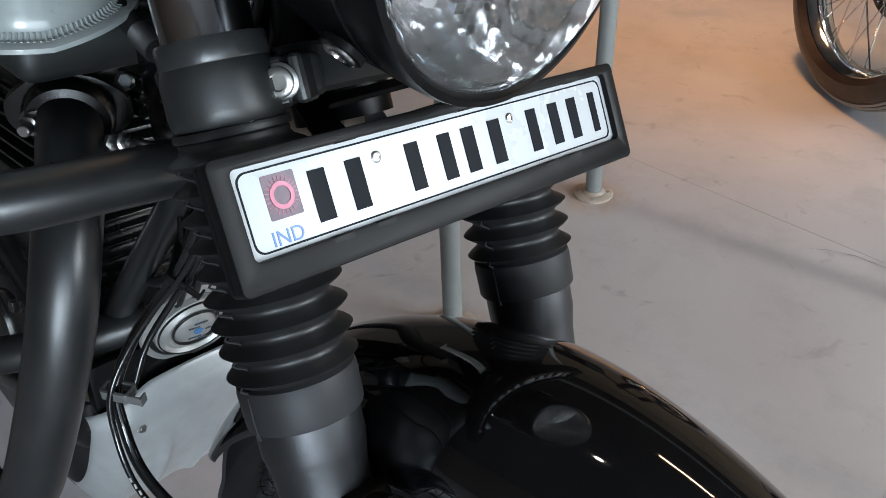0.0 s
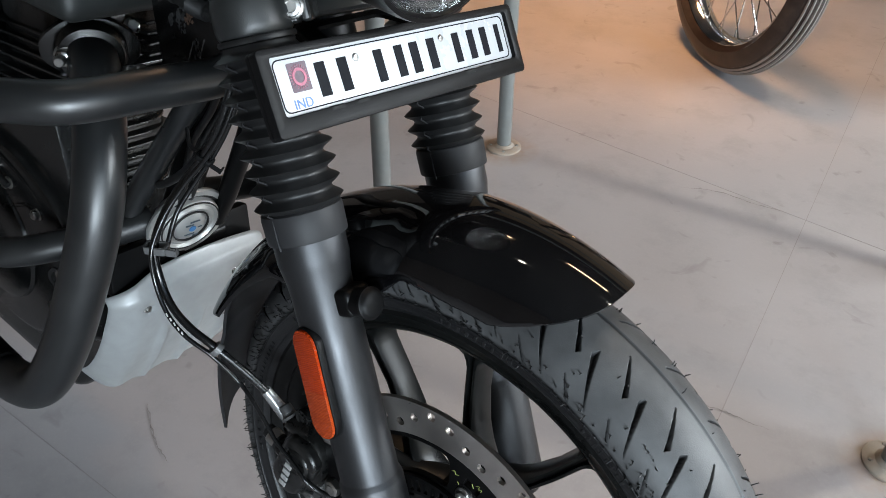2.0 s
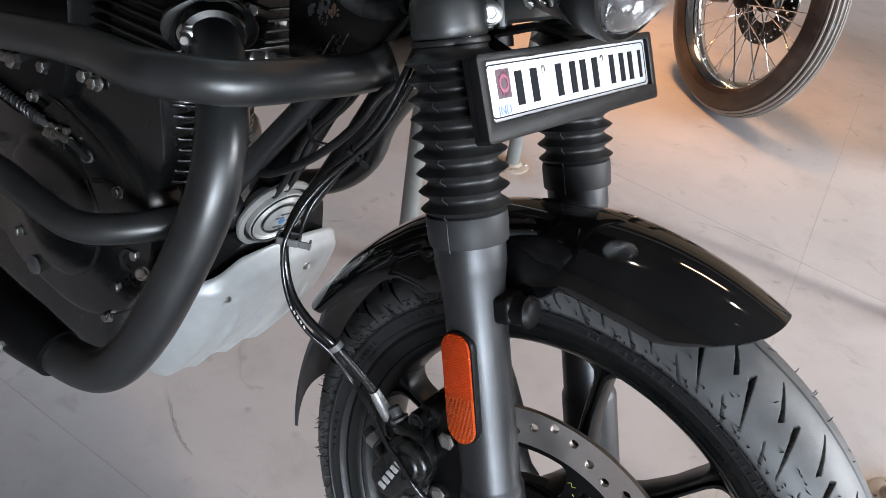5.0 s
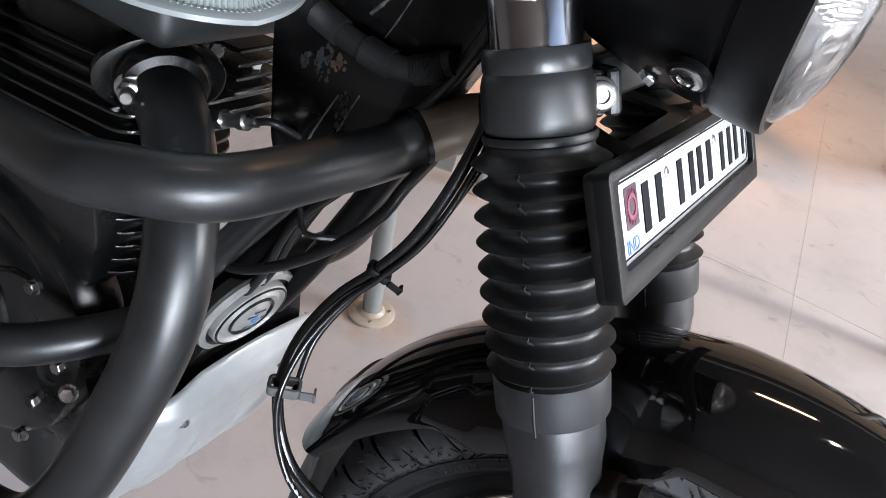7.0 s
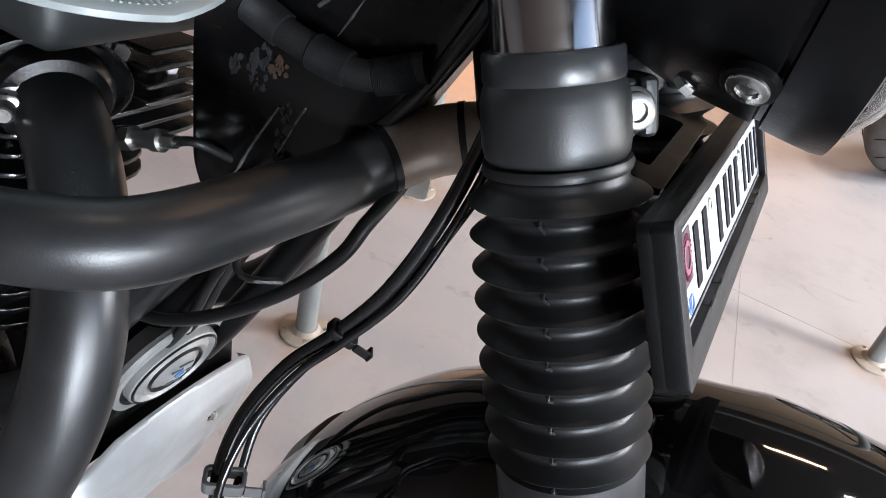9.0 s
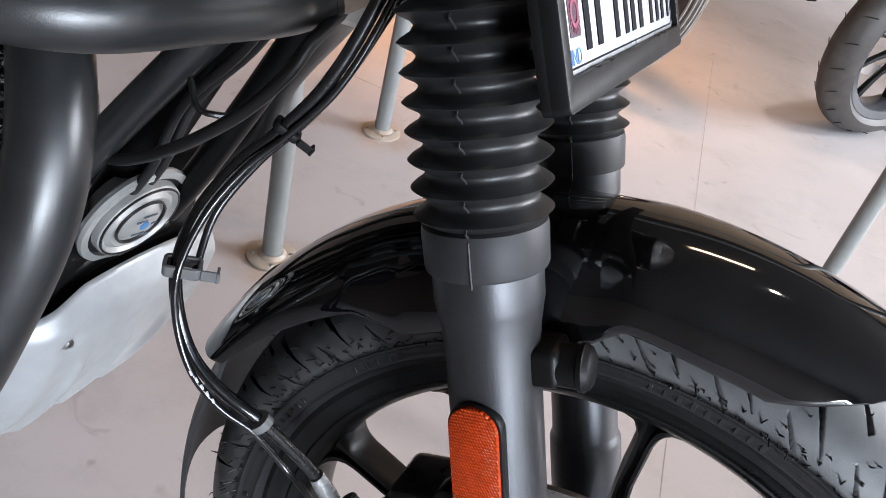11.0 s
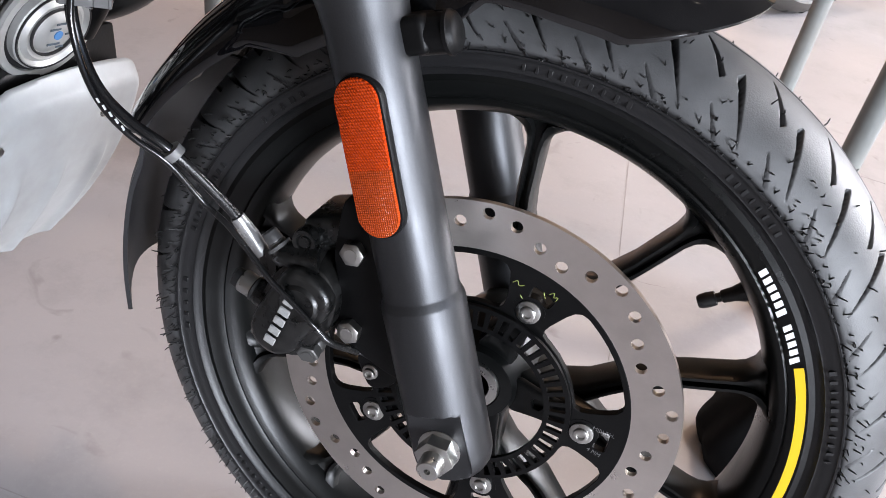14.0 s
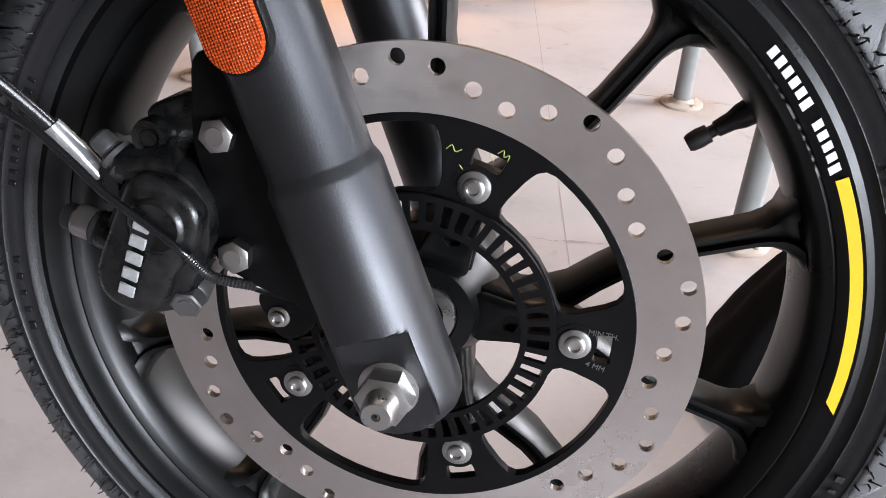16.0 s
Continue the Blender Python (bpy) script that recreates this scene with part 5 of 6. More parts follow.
part("cable_sheath", tube([(-0.86, -0.115, 0.478), a_, b_, (-0.662, -0.118, 0.464)], 0.0042, 12, 3), mat("worn_cable_steel", (0.12, 0.12, 0.12), 0.4, metal=0.6), case)
part("lower_cable", tube([(-0.620, -0.118, 0.4665), (-0.602, -0.117, 0.4620), (-0.590, -0.116, 0.4570)], 0.0038, 12, 3), rubber, case)
part("edge_rib", tube([(-0.672, -0.111, 0.500), (-0.630, -0.111, 0.494), (-0.591, -0.111, 0.484), (-0.554, -0.110, 0.468), (-0.530, -0.108, 0.448)], 0.0020, 8, 4), engine_black, case)
part("cover_fold", tube([(-0.590, -0.110, 0.430), (-0.565, -0.111, 0.440), (-0.545, -0.110, 0.441)], 0.0026, 8, 3), engine_black, case)
part("banjo_fitting", merge(hex_bolt((-0.735, -0.108, 0.518), (0.1, -1, 0.1), 0.017, 0.010, 0.011), tube([(-0.775, -0.112, 0.512), (-0.735, -0.113, 0.518)], 0.006, 14, 1)), zinc, case, "zinc hose fitting")
for p in ((-0.678, -0.108, 0.530), (-0.615, -0.100, 0.541), (-0.597, -0.100, 0.5395)):
    part("mount_bolt", hex_bolt(p, (0.15, -1, 0.15), 0.012, 0.008, 0.0085), zinc, case)

# ---- fuel tank: rounded body over a welded seam lip ----
tank_paint = mat("tank_grey_paint", (0.28, 0.305, 0.30), 0.26, coat=0.4, bump=0.0, vary=0.05)


def lobe_outline(z, grow, side, n=26):
    """Plan of one lower lobe of the tank: a round nose and straight flanks."""
    r = 0.066 + grow
    pts = [(-0.416 + r * 0.98 * math.cos(a), side * 0.092 + r * math.sin(a)) for a in (math.pi * (0.5 - i / n) for i in range(n + 1))]
    pts += [(-0.73, side * 0.092 - r), (-0.73, side * 0.092 + r)]
    return [(x, y, z + 0.20 * max(0, 0.108 - side * y)) for x, y in pts]


LEVELS = tuple((z + 0.006, g) for z, g in ((0.7120, -0.030), (0.7130, -0.004), (0.7145, 0.0), (0.7175, 0.0), (0.7190, -0.002), (0.7200, -0.0115), (0.7230, -0.0135), (0.735, -0.0135), (0.775, -0.006), (0.83, 0.002), (0.88, -0.006), (0.91, -0.030)))
bm = closed_loft([lobe_outline(z, g, -1) for z, g in LEVELS])
bm = merge(bm, closed_loft([lobe_outline(z, g, 1) for z, g in LEVELS]))
bm = merge(bm, block((0.40, 0.26, 0.14), pose(-0.60, -0.002, 0.865), 0.055, 6))
tank = part("fuel_tank", bm, tank_paint, bike, "pale grey steel fuel tank with a welded seam", 40)
bm = bmesh.new()
for i in range(64):
    a = math.pi * (0.62 - 1.24 * i / 63)
    ridge = []
    for r, up_ in ((0.0580, 0.0065), (0.0540, 0.0075), (0.0522, 0.0110)):
        y = -0.092 + r * math.sin(a)
        ridge.append((-0.416 + r * math.cos(a), y, 0.7190 + up_ + 0.20 * max(0, 0.108 + y)))
    tube(ridge, 0.0009, 6, 2, bm)
tagged(part("weld_ridge", bm, tank_paint, tank), kind="stuff")
part("tank_tray", block((0.20, 0.20, 0.040), pose(-0.530, -0.004, 0.696, 0, 2, 0), 0.016, 4), mat("tray_plastic", (0.022, 0.024, 0.024), 0.42, bump=0.05), bike, "dark grey moulded tray under the tank")
# side panel and air box behind the cylinder
part("side_panel", sheet([soften([(-0.66, 0.70), (-0.64, 0.60), (-0.655, 0.50), (-0.72, 0.45), (-0.90, 0.47), (-0.94, 0.60), (-0.88, 0.70)], 0.03, 5)], 0.20, Matrix(((1, 0, 0, 0), (0, 0, -1, -0.01), (0, 1, 0, 0), (0, 0, 0, 1))), 0.008), satin_black, bike, "black plastic side panel over the air box")

# ---- skid plate: pressed sheet with folded edges and ribs ----
bm = bmesh.new()
NU, NV = 88, 72
layers = []
for off in (0.0, 0.003):
    g = []
    for j in range(NV + 1):
        v = j / NV
        row = []
        for i in range(NU + 1):
            u = i / NU
            y = -0.112 + 0.212 * u + 0.012 * v * (0.5 - u)
            x = -0.392 - 0.022 * v - 0.068 * v ** 1.9
            z = 0.399 - 0.194 * v
            side_fold = (1.0 + 1.1 * v) * max(0, (0.15 - u) / 0.15) ** 2 + max(0, (u - 0.92) / 0.08) ** 2
            top_fold = max(0, (0.10 - v) / 0.10) ** 2
            dent = sum(math.exp(-(((y - hy) / 0.0095) ** 2 + ((z - hz) / 0.0075) ** 2)) for hy, hz in ((-0.0735, 0.3620), (0.0480, 0.3600)))
            rib = -0.0045 * dent + 0.006 * sum(math.exp(-((u - c) / 0.035) ** 2) for c in (0.30, 0.55, 0.80)) * (1 / (1 + math.exp(-(v - 0.42) * 30)))
            x += rib - 0.018 * side_fold - 0.010 * top_fold - off
            z += 0.010 * top_fold * 0 + 0.0012 * math.sin(u * 31) * max(0, v - 0.9) * 6 - 0.016 * max(0, (u - 0.88) / 0.12) ** 2 * (1 - v) + 0.022 * (max(0, (u - 0.90) / 0.10) ** 2 + max(0, (0.10 - u) / 0.10) ** 2) * v ** 6 - 0.016 * max(0, 0.25 - u) * 4 * (1 - v) * max(0, 1 - v * 3)
            row.append(bm.verts.new((x, y, z + (0.010 * (4 * u * (1 - u)) if v < 0.02 else 0))))
        g.append(row)
    layers.append(g)
o, n_ = layers
for j in range(NV):
    for i in range(NU):
        bm.faces.new((o[j][i], o[j][i + 1], o[j + 1][i + 1], o[j + 1][i]))
        bm.faces.new((n_[j][i], n_[j + 1][i], n_[j + 1][i + 1], n_[j][i + 1]))
for j in range(NV):
    bm.faces.new((o[j][0], o[j + 1][0], n_[j + 1][0], n_[j][0]))
    bm.faces.new((o[j][NU], n_[j][NU], n_[j + 1][NU], o[j + 1][NU]))
for i in range(NU):
    bm.faces.new((o[0][i], n_[0][i], n_[0][i + 1], o[0][i + 1]))
    bm.faces.new((o[NV][i], o[NV][i + 1], n_[NV][i + 1], n_[NV][i]))
skid = part("skid_plate", bm, skid_silver, bike, "silver pressed-metal skid plate with ribs", 50)
for p in ((-0.3975, -0.0735, 0.3620), (-0.3975, 0.0480, 0.3600)):
    part("skid_bolt", hex_bolt(Vector(p) + Vector((-0.0065, 0, -0.0012)), (1, 0, 0.15), 0.0065, 0.0025, 0.0052), zinc, skid)

part("skid_bracket", block((0.016, 0.190, 0.048), pose(-0.428, -0.008, 0.404, 0, -8, 0), 0.004, 2), satin_black, frame_part)

# ---- horn ----
hm = basis((-0.404, -0.012, 0.447), (0.93, -0.10, -0.35))
horn = part("horn", revolve([(-0.022, 0.0), (-0.022, 0.030), (-0.010, 0.036), (-0.006, 0.047), (-0.002, 0.0485), (0.001, 0.0475), (0.001, 0.0415), (-0.004, 0.0410), (-0.004, 0.0372), (0.004, 0.0365), (0.006, 0.033), (0.003, 0.030), (0.006, 0.026), (0.004, 0.020), (0.008, 0.014), (0.0095, 0.007), (0.0095, 0.0)], hm, 56), mat("horn_zinc", (0.42, 0.42, 0.41), 0.42, metal=0.6, dirt=(0.3, 0.28, 0.25), dirt_amount=0.3, dirt_scale=40), bike, "round zinc-plated horn with stepped rings", 22)
part("horn_ring", revolve([(-0.0020, 0.0368), (-0.0012, 0.0385), (-0.0012, 0.0400), (-0.0020, 0.0413)], hm, 56), rubber, horn)
for r in (0.0345, 0.0215):
    h = 0.0058 if r > 0.030 else 0.0066 if r > 0.02 else 0.0086
    part("horn_groove", revolve([(h - 0.002, r - 0.0009), (h + 0.0003, r - 0.0006), (h + 0.0003, r + 0.0006), (h - 0.002, r + 0.0009)], hm, 48), rubber, horn, "dark groove between the rings")
for k, (x, y, w_) in enumerate(((-0.004, 0.006, 0.010), (0.002, 0.0105, 0.012), (-0.003, -0.008, 0.012), (0.004, -0.0115, 0.007), (0.009, 0.000, 0.005))):
    part("horn_print", block((w_, 0.0016, 0.0006), hm @ pose(x, y, 0.0098 - 0.00012 * (abs(x) + abs(y)) * 1000 / 8), 0), mat("horn_print_grey", (0.05, 0.07, 0.09), 0.5), horn)
part("horn_mark", revolve([(0.0096, 0.0042), (0.0102, 0.004), (0.0102, 0)], hm, 20), mat("blue_dot", (0.05, 0.16, 0.35), 0.4), horn, "blue paint dot")

# ---- brake caliper ----
right = Matrix(((1, 0, 0, 0), (0, 0, -1, 0), (0, 1, 0, 0), (0, 0, 0, 1)))  # drawn in x and z, thick along y
cast_black = mat("cast_caliper_black", (0.0035, 0.0037, 0.0037), 0.30, bump=0.08, bump_scale=700, dirt=DUST, dirt_amount=0.05, dirt_scale=70, spec=0.5)
caliper = part("brake_caliper", sheet([soften([(-0.148, 0.330), (-0.144, 0.316), (-0.130, 0.309), (-0.114, 0.314), (-0.108, 0.330), (-0.099, 0.345), (-0.098, 0.366), (-0.106, 0.378), (-0.118, 0.381), (-0.130, 0.376), (-0.137, 0.366), (-0.141, 0.355), (-0.147, 0.343)], 0.009, 5)], 0.050, pose(0, -0.083, 0) @ right, 0.006), cast_black, bike, "black floating brake caliper with dust specks", 40)
pad = basis((-0.1240, -0.1085, 0.3445), (0, -1, 0), up=(0.40, 0, 0.917))
part("piston_housing", sheet([soften([(-0.0150, 0.030), (-0.006, 0.0345), (0.006, 0.0345), (0.0165, 0.028), (0.0165, 0.008), (0.0125, -0.004), (0.0135, -0.022), (0.006, -0.0325), (-0.008, -0.0325), (-0.0155, -0.024), (-0.0155, 0.0)], 0.009, 5)], 0.016, pad, 0.0050), cast_black, caliper, sharp=60)
part("piston_boss", revolve([(-0.004, 0.0162), (0.0060, 0.0156), (0.0090, 0.0142), (0.0102, 0.0120), (0.0098, 0.0112), (0.0098, 0.0)], pad @ pose(0.0015, 0.0160, 0), 44), cast_black, caliper)
pad = basis((-0.1275, -0.1180, 0.3420), (0, -1, 0), up=(0.30, 0, 0.954))
part("bridge", block((0.046, 0.050, 0.026), pose(-0.108, -0.068, 0.404, 0, -22, 0), 0.009, 4), cast_black, caliper)
part("inlet_neck", tube([(-0.112, -0.096, 0.386), (-0.126, -0.098, 0.3825), (-0.1400, -0.098, 0.3815)], [0.0120, 0.0100, 0.0094], 24, 3), cast_black, caliper)
part("pin_boss", revolve([(-0.02, 0.0098), (0.0, 0.0095), (0.003, 0.0085), (0.003, 0.0060), (0.001, 0.0056), (0.001, 0.0042), (0.0025, 0.0038), (0.0025, 0)], basis((-0.1245, -0.099, 0.3965), (-0.05, -1, 0.05)), 32), cast_black, caliper)
sl = basis((-0.1440, -0.1000, 0.3430), (-0.967, 0.0, 0.255))
part("slide_boss", revolve([(-0.010, 0.0105), (0.010, 0.0098), (0.012, 0.0085), (0.012, 0)], sl, 28), cast_black, caliper)
part("slide_boot", revolve([(0.011, 0.0070), (0.012, 0.0092), (0.0138, 0.0095), (0.015, 0.0078)], sl, 24), rubber, caliper)
part("slide_bolt", revolve([(0.0148, 0.0), (0.0148, 0.0084), (0.0240, 0.0084), (0.0252, 0.0074), (0.0252, 0)], sl, 28), zinc, caliper, "bright slide pin bolt")
part("bolt_cap", revolve([(0.0250, 0.0072), (0.0300, 0.0070), (0.0312, 0.0058), (0.0312, 0)], sl, 24), rubber, caliper, "black rubber pin cap")
part("lower_pin", merge(revolve([(-0.012, 0.0096), (0.0, 0.0094), (0.002, 0.0080)], basis((-0.1105, -0.098, 0.3150), (0.15, -0.95, -0.25)), 24), hex_bolt((-0.1105, -0.098, 0.3150), (0.15, -0.95, -0.25), 0.0145, 0.010)), mat("dull_steel", (0.16, 0.16, 0.155), 0.4, metal=0.8), caliper, "dull grey pad pin")
bn = basis((-0.1395, -0.098, 0.3815), (-0.745, 0.0, 0.667))
part("bleed_nipple", revolve([(-0.006, 0.0090), (0.0, 0.0094), (0.0012, 0.0094), (0.0015, 0.0072), (0.004, 0.0072), (0.0044, 0.0088), (0.0068, 0.0088), (0.0072, 0.0066), (0.009, 0.0064), (0.0094, 0.0058), (0.0108, 0.0062), (0.0122, 0.0058), (0.0136, 0.0062), (0.015, 0.0058), (0.0170, 0.0058), (0.0184, 0.0046), (0.0184, 0)], bn, 24), mat("grey_nipple_cap", (0.035, 0.035, 0.036), 0.40, dirt=DUST, dirt_amount=0.15, dirt_scale=60), caliper, "ribbed grey bleed nipple cap")
part("banjo", revolve([(-0.005, 0.0), (-0.005, 0.0095), (0.005, 0.0095), (0.005, 0)], basis((-0.1490, -0.0930, 0.3680), (-0.4, -0.85, 0.1)), 28), cast_black, caliper)
cast_mark = mat("worn_white_paint", (0.30, 0.30, 0.295), 0.6, bump=0.2, vary=0.3, scale=400)
for k in range(5):
    part("caliper_mark", block((0.0084, 0.0064, 0.0016), pad @ pose(0, -0.0190 + 0.0093 * k, 0.0008), 0.0005, 1), cast_mark, caliper)
part("caliper_bracket", sheet([soften([(-0.100, 0.440), (-0.076, 0.436), (-0.052, 0.395), (-0.030, 0.345), (-0.030, 0.316), (-0.050, 0.318), (-0.076, 0.328), (-0.096, 0.338), (-0.092, 0.365), (-0.102, 0.395)], 0.010, 4)], 0.016, pose(0, -0.092, 0) @ right, 0.002), satin_black, leg_r, "black caliper lug")
for p, sp in (((-0.0888, -0.0965, 0.4028), 12), ((-0.0829, -0.0965, 0.3426), 30)):
    part("lug_boss", revolve([(-0.01, 0.0125), (0.0, 0.0122), (0.0, 0)], basis(p, (0, -1, 0)), 28), satin_black, leg_r)
    part("caliper_bolt", hex_bolt(p, (0, -1, 0), 0.0150, 0.0085, 0.0102, spin=sp), zinc, leg_r, "zinc flanged hexagon bolt")
# wheel speed sensor
part("speed_sensor", merge(sheet([soften([(-0.080, 0.312), (-0.066, 0.288), (-0.052, 0.296), (-0.046, 0.316), (-0.062, 0.322)], 0.007)], 0.014, pose(0, -0.079, 0) @ right, 0.002), tube([(-0.052, -0.084, 0.316), (-0.066, -0.086, 0.319), (-0.084, -0.088, 0.322)], [0.0072, 0.0062, 0.0046], 16, 3)), black_plastic, leg_r)
part("sensor_bolt", hex_bolt((-0.0677, -0.0862, 0.3025), (0, -1, 0), 0.0085, 0.003, 0.0060, socket=True), zinc, leg_r)

# ---- hoses and wires ----


def coil_of(points, radius, lift):
    """A corrugated sleeve: rings close together along a curve."""
    pts = spline(points, 24)
    return tube(pts, [radius + (lift if i % 2 else 0.0) for i in range(len(pts))], 12, 1)


hose = tagged(part("brake_hose", tube([(-0.152, -0.086, 0.366), (-0.1613, -0.0905, 0.3715), (-0.1734, -0.096, 0.3905), (-0.192, -0.112, 0.420), (-0.2107, -0.1275, 0.4448), (-0.2330, -0.1360, 0.4590), (-0.2520, -0.1400, 0.4755), (-0.2655, -0.1400, 0.4990), (-0.2720, -0.1380, 0.5270), (-0.2740, -0.1230, 0.5540), (-0.2640, -0.1080, 0.5830), (-0.2460, -0.1010, 0.6090), (-0.2290, -0.0960, 0.6400), (-0.2170, -0.0900, 0.6800), (-0.2100, -0.0820, 0.7300), (-0.205, -0.070, 0.80)], 0.0037, 14, 6), hose_rubber, bike), "")
part("hose_crimp", tube([(-0.1600, -0.0898, 0.3695), (-0.1680, -0.0932, 0.3820), (-0.1770, -0.0985, 0.3965)], [0.0058, 0.0062, 0.0052], 18, 3), mat("clear_sleeve", (0.26, 0.26, 0.26), 0.25, metal=0.4, coat=0.5, dirt=DUST, dirt_amount=0.3, dirt_scale=60), hose, "silver crimp in a clear sleeve")
wire_pts = [(-0.060, -0.085, 0.317), (-0.0755, -0.0980, 0.3247), (-0.0930, -0.1080, 0.3320), (-0.1010, -0.1180, 0.3470), (-0.1147, -0.1195, 0.3580), (-0.1369, -0.1210, 0.3735), (-0.1520, -0.1200, 0.3860), (-0.1713, -0.1190, 0.4010), (-0.1900, -0.1180, 0.4100), (-0.2080, -0.1320, 0.4380), (-0.2280, -0.1430, 0.4540), (-0.2460, -0.1480, 0.4720), (-0.2600, -0.1480, 0.4980), (-0.2660, -0.1450, 0.5270), (-0.2660, -0.1290, 0.5560), (-0.2560, -0.1130, 0.5850), (-0.2400, -0.1040, 0.6090), (-0.2220, -0.0970, 0.6400), (-0.2110, -0.0880, 0.6800), (-0.203, -0.080, 0.73), (-0.195, -0.065, 0.80)]
part("sensor_wire", tube(wire_pts, 0.0021, 10, 5), hose_rubber, bike, "thin black sensor wire")
part("wire_ferrule", coil_of(wire_pts[1:4], 0.0025, 0.0004), mat("ribbed_steel", (0.08, 0.08, 0.08), 0.35, metal=0.9), bike)
part("third_wire", tube([(-0.2640, -0.1330, 0.5200), (-0.2680, -0.1160, 0.5520), (-0.2560, -0.1000, 0.5860), (-0.2390, -0.0950, 0.6120), (-0.222, -0.090, 0.645), (-0.205, -0.080, 0.70)], 0.0022, 10, 5), hose_rubber, bike)
# print along the wire: small pale dashes
for k in range(5):
    a = Vector((-0.2460, -0.1480, 0.4720)).lerp(Vector((-0.2280, -0.1430, 0.4540)), k / 5) + Vector((0.5, -0.75, 0.45)) * 0.0021
    part("wire_mark", block((0.0032, 0.0012, 0.0008), basis(a, (0.45, -0.85, 0.25), up=(-0.6, 0, 0.8)) @ pose(0, 0, 0, 0, 0, 90), 0), white_mark, hose)


def clip(pos, n, up, w, h, d, material, name="cable_clip"):
    m = basis(pos, n, up)
    return part(name, merge(sheet([rounded(w, h, 0.003), rounded(w - 0.003, h - 0.003, 0.002)], d, m, 0.0004), block((0.010, 0.0016, d), m @ pose(-w / 2 - 0.005, h / 2 - 0.001, 0), 0.0004, 1), block((0.0016, 0.007, d), m @ pose(-w / 2 - 0.009, h / 2 - 0.003, 0), 0.0004, 1)), material, bike, "", 35)


clip_mat = mat("grey_clip_plastic", (0.10, 0.10, 0.10), 0.3, coat=0.3)
clip((-0.2680, -0.1385, 0.5270), (0.05, -0.1, 1), (0.5, -0.8, 0), 0.020, 0.012, 0.007, clip_mat)
part("hose_band", tube([(-0.2068, -0.1262, 0.4408), (-0.2098, -0.1290, 0.4452)], 0.0078, 18, 1, flat=0.75), clip_mat, hose, "grey plastic band round hose and wire")
clip((-0.2440, -0.1000, 0.6090), (0.45, 0.15, 0.85), (0.5, -0.8, 0), 0.015, 0.010, 0.0045, black_plastic, "cable_tie")
part("horn_cable", tube([(-0.262, -0.026, 0.662), (-0.264, -0.040, 0.652), (-0.267, -0.053, 0.640), (-0.274, -0.060, 0.620), (-0.300, -0.060, 0.585), (-0.342, -0.056, 0.545), (-0.385, -0.050, 0.515), (-0.420, -0.040, 0.500), (-0.44, -0.02, 0.49)], 0.0042, 14, 6), rubber, bike)
part("connector", block((0.022, 0.012, 0.016), basis((-0.262, -0.024, 0.657), (0.3, -0.8, 0.4)), 0.002), mat("white_tape", (0.62, 0.60, 0.57), 0.5), bike, "white taped connector")
for dy, r in ((-0.010, 0.0036), (0.004, 0.0032)):
    part("harness", tube([(-0.225, -0.030 + dy, 0.800), (-0.262, -0.024 + dy, 0.715), (-0.292, -0.022 + dy, 0.668), (-0.325, -0.020 + dy, 0.610), (-0.362, -0.020 + dy, 0.560), (-0.384, -0.018 + dy, 0.500), (-0.412, -0.016 + dy, 0.455), (-0.45, 0.0, 0.41)], r, 12, 5), rubber, bike)
part("harness_tie", tube([(-0.352, -0.040, 0.585), (-0.338, -0.046, 0.570), (-0.320, -0.030, 0.568)], 0.0022, 8, 4), rubber, bike)
loom = part("loom", tube([(-0.395, -0.048, 0.735), (-0.373, -0.050, 0.729), (-0.355, -0.050, 0.722), (-0.334, -0.050, 0.716), (-0.305, -0.048, 0.711), (-0.288, -0.046, 0.711), (-0.262, -0.040, 0.724)], 0.0078, 18, 6), mat("braided_loom", (0.008, 0.008, 0.008), 0.6, bump=0.4, bump_scale=1200, spec=0.25), bike, "braided black wiring loom")
for pts in ([(-0.357, -0.050, 0.7227), (-0.345, -0.050, 0.7193), (-0.336, -0.050, 0.7167)], [(-0.318, -0.049, 0.7130), (-0.308, -0.0485, 0.7114), (-0.298, -0.0475, 0.7106)], [(-0.284, -0.0455, 0.7118), (-0.274, -0.043, 0.7160), (-0.266, -0.041, 0.7212)]):
    part("loom_sleeve", coil_of(pts, 0.0088, 0.0007), rubber, loom, "braided loom sleeve")

# ---- the two machines parked opposite: only their front wheels come into view ----


def ring_tyre(m, R, half, depth, n=96, ribs=0, mark=None):
    prof = []
    for i in range(33):
        a = -1.25 + 2.5 * i / 32
        h = half * math.sin(a) / math.sin(1.25) if abs(a) < 1.26 else 0
        r = R - depth * (1 - math.cos(a)) / (1 - math.cos(1.25)) * 0.9
        if ribs and abs(a) < 0.85 and i % 3 == 0:
            r -= 0.004
        prof.append((h, r))
    prof = [(-half * 0.72, R - depth * 1.15)] + prof + [(half * 0.72, R - depth * 1.15)]
    return revolve(prof, m, n)


brown_rubber = mat("brown_black_rubber", (0.016, 0.009, 0.0065), 0.40, bump=0.05, dirt=(0.12, 0.08, 0.06), dirt_amount=0.4, dirt_scale=14)
# pale tone paints the highlights along the spoked machine's tread ribs
lit_rib = mat("lit_tread_rib", (0.26, 0.235, 0.215), 0.6, bump=0.1)
grey_rubber = mat("dusty_tyre_rubber", (0.036, 0.032, 0.029), 0.55, bump=0.1, dirt=(0.11, 0.098, 0.088), dirt_amount=0.5, dirt_scale=20)


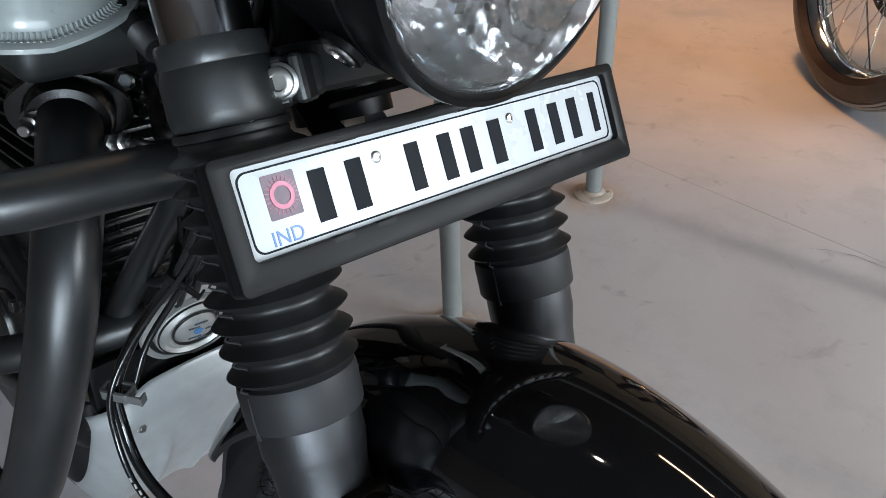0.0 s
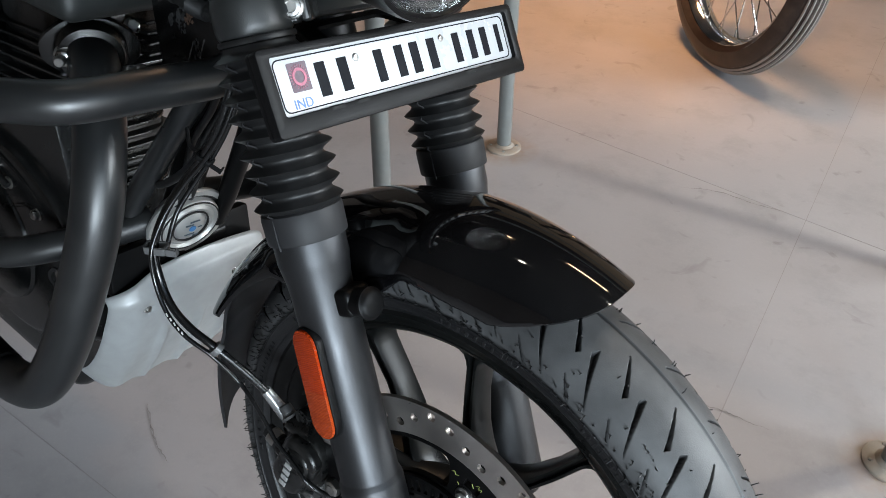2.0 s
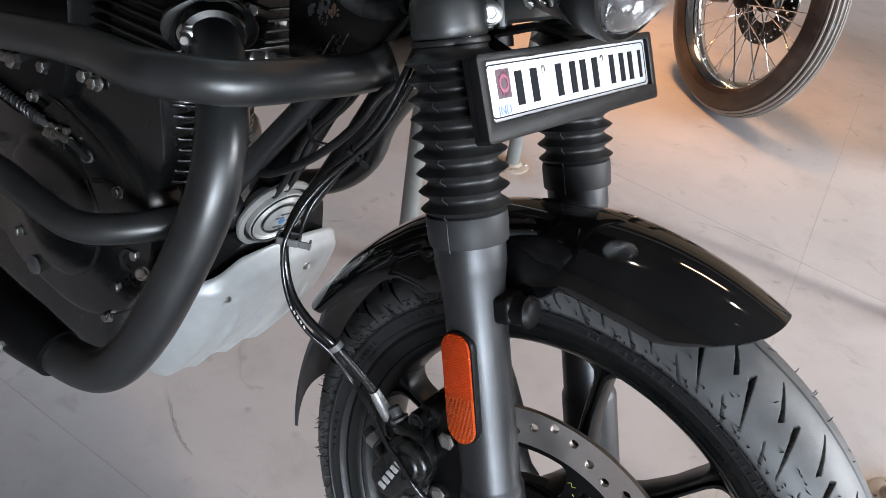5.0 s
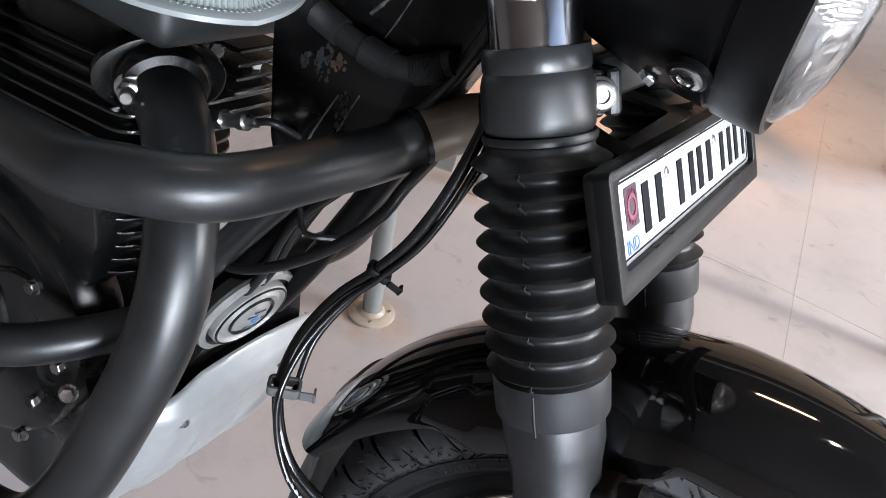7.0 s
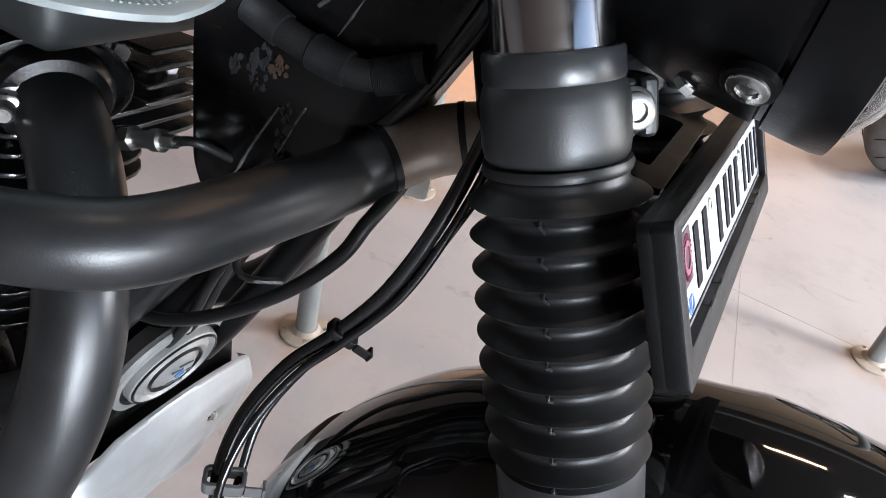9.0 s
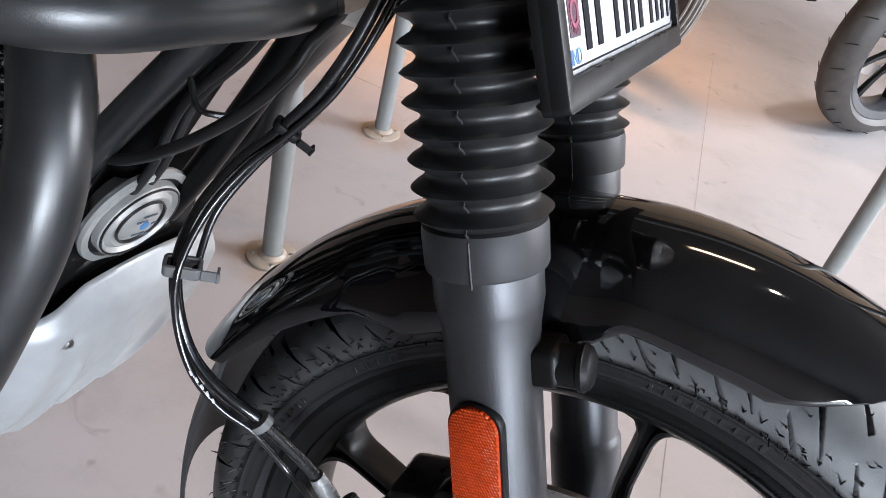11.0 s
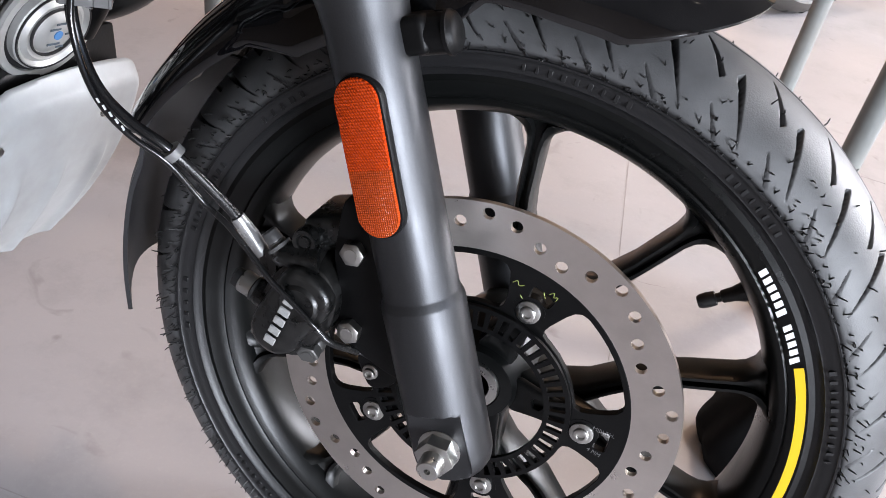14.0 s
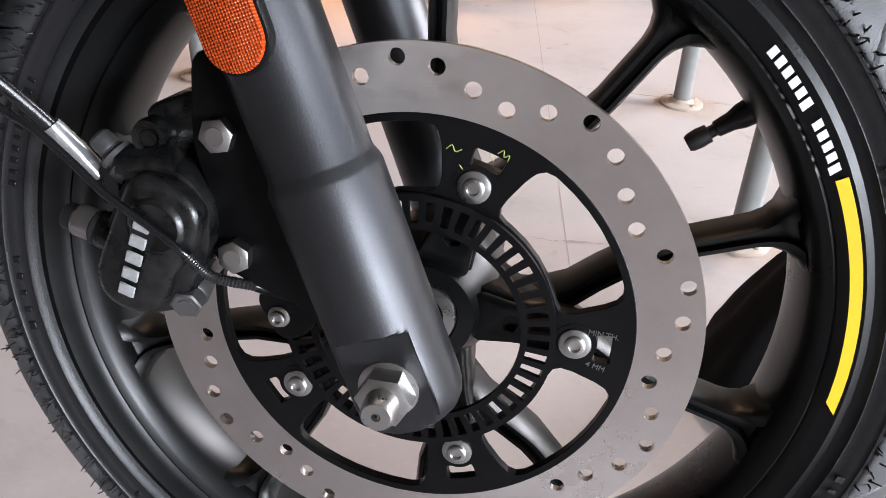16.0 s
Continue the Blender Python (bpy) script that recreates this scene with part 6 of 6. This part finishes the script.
def spoked_machine():
    root = tagged(new("parked_motorcycle"), "parked motorcycle with a chrome wire-spoked front wheel", "motorcycle", group="motorcycles parked opposite")
    root.matrix_world = pose(-0.475, 1.765, 0, 0, 0, -36) @ pose(0, 0, 0, -6, 0, 0)
    R = 0.325
    m = basis((0, 0, R), (0, -1, 0))
    w = part("front_wheel", revolve([(-0.030, 0.250), (-0.034, 0.256), (-0.034, 0.248), (-0.024, 0.238), (-0.010, 0.228), (0.010, 0.228), (0.024, 0.238), (0.034, 0.248), (0.034, 0.256), (0.030, 0.250), (0.008, 0.236), (-0.008, 0.236), (-0.030, 0.250)], m, 96), chrome, root, "chrome wire-spoked wheel")
    part("tyre", ring_tyre(m, R, 0.050, 0.066, 110, ribs=1), brown_rubber, w, "brown-black ribbed tyre")
    for k, (h, r) in enumerate(((-0.017, 0.3205), (-0.006, 0.3245), (0.006, 0.3245), (0.017, 0.3205), (0.028, 0.3135))):
        part("tread_rib", revolve([(h - 0.0019, r - 0.004), (h - 0.0014, r + 0.001), (h + 0.0014, r + 0.001), (h + 0.0019, r - 0.004)], m, 96), lit_rib, w)
    part("hub", revolve([(-0.05, 0.0), (-0.05, 0.02), (-0.042, 0.034), (-0.036, 0.034), (-0.03, 0.022), (0.03, 0.022), (0.036, 0.034), (0.042, 0.034), (0.05, 0.02), (0.05, 0)], m, 32), satin_black, w)
    holes = [circle(0.0042, 8, polar(0.093 + 0.015 * (k % 2), 9 * k)) for k in range(40)]
    part("brake_disc", sheet([circle(0.120, 64), circle(0.062, 40)] + holes, 0.005, m @ pose(0, 0, -0.050)), engine_black, w, "dark drilled brake disc")
    for k in range(36):
        a = 10 * k
        s_ = 1 if k % 2 else -1
        t = 34 if (k // 2) % 2 else -34
        p = m @ Vector((*polar(0.033, a + t), 0.039 * s_))
        q = m @ Vector((*polar(0.231, a), 0.008 * s_))
        part("spoke", tube([p, q], 0.0019, 6, 1), chrome, w)
    for s_ in (-1, 1):
        part("fork_leg", tube([(-0.02, s_ * 0.09, R - 0.03), (-0.30, s_ * 0.09, R + 0.66)], 0.026, 20, 1), satin_black, root)
    part("foot_peg", tube([(-0.62, -0.10, 0.33), (-0.62, -0.20, 0.33), (-0.62, -0.26, 0.34)], 0.011, 12, 3), satin_black, root)
    part("frame_tube", tube([(-0.29, 0, R + 0.62), (-0.50, 0, 0.86), (-0.80, 0, 0.74)], 0.024, 16, 4), satin_black, root)
    part("fork_bridge", block((0.05, 0.22, 0.03), pose(-0.285, 0, R + 0.62, 0, 23, 0), 0.008, 2), satin_black, root)
    part("body", block((0.70, 0.22, 0.36), pose(-1.08, 0, 0.68), 0.09, 4), satin_black, root)
    part("rear_tyre", ring_tyre(basis((-1.37, 0, 0.325), (0, -1, 0)), 0.325, 0.055, 0.07), brown_rubber, root)
    return root


def cast_machine():
    root = tagged(new("parked_motorcycle"), "parked motorcycle with a grey dusty tyre on a cast wheel", "motorcycle", group="motorcycles parked opposite")
    root.matrix_world = pose(0.305, 2.10, 0, 0, 0, -132) @ pose(0, 0, 0, -7, 0, 0)
    R = 0.293
    m = basis((0, 0, R), (0, -1, 0))
    silver = mat("machined_rim_grey", (0.05, 0.052, 0.058), 0.35, metal=0.5, coat=0.2)
    w = part("front_wheel", revolve([(-0.042, 0.232), (-0.044, 0.226), (-0.036, 0.206), (-0.02, 0.198), (0.02, 0.198), (0.036, 0.206), (0.044, 0.226), (0.042, 0.232), (0.01, 0.204), (-0.01, 0.204), (-0.042, 0.232)], m, 96), silver, root, "grey cast wheel")
    part("tyre", ring_tyre(m, R, 0.056, 0.058, 110), grey_rubber, w, "dusty grey road tyre")
    for k in range(24):
        for s_ in (-1, 1):
            a = 15 * k + 4 * s_
            pts = [m @ Vector((*polar(R - 0.0072 + 0.0055 * (1 - (h / 0.05) ** 2) - 0.016 * (h / 0.05) ** 2, a + 90 * h), s_ * h)) for h in (0.010, 0.022, 0.034, 0.044)]
            part("tread_slot", tube(pts, 0.0014, 6, 2), rubber, w)
    for k in range(10):
        part("spoke", tube([m @ Vector((*polar(0.03, 36 * k), 0.0)), m @ Vector((*polar(0.12, 36 * k + 2), 0.012)), m @ Vector((*polar(0.202, 36 * k), 0.018))], [0.014, 0.009, 0.012], 10, 4), rim_black, w)
    part("brake_disc", sheet([circle(0.150, 72), circle(0.112, 60)], 0.005, m @ pose(0, 0, 0.058)), disc_steel, w)
    part("hub", revolve([(-0.06, 0.0), (-0.06, 0.03), (0.06, 0.03), (0.06, 0)], m, 28), rim_black, w)
    for s_ in (-1, 1):
        part("fork_leg", tube([(0.0, s_ * 0.10, R), (-0.28, s_ * 0.10, R + 0.66)], 0.027, 20, 1), fork_paint, root)
    part("frame_tube", tube([(-0.27, 0, R + 0.62), (-0.42, 0, 0.84), (-0.65, 0, 0.70)], 0.024, 16, 4), satin_black, root)
    part("fork_bridge", block((0.05, 0.24, 0.03), pose(-0.262, 0, R + 0.62, 0, 23, 0), 0.008, 2), satin_black, root)
    part("body", block((0.95, 0.24, 0.40), pose(-0.98, 0, 0.62), 0.09, 4), satin_black, root)
    part("rear_tyre", ring_tyre(basis((-1.37, 0, R), (0, -1, 0)), R, 0.06, 0.06), grey_rubber, root)
    part("side_stand", tube([(-0.52, -0.12, 0.46), (-0.45, -0.55, 0.40), (-0.468, -0.711, 0.12), (-0.484, -0.770, 0.012)], 0.011, 12, 4), satin_black, root)
    part("stand_foot", block((0.05, 0.04, 0.012), pose(-0.484, -0.777, 0.012), 0.004), satin_black, root)
    return root


spoked_machine()
cast_machine()
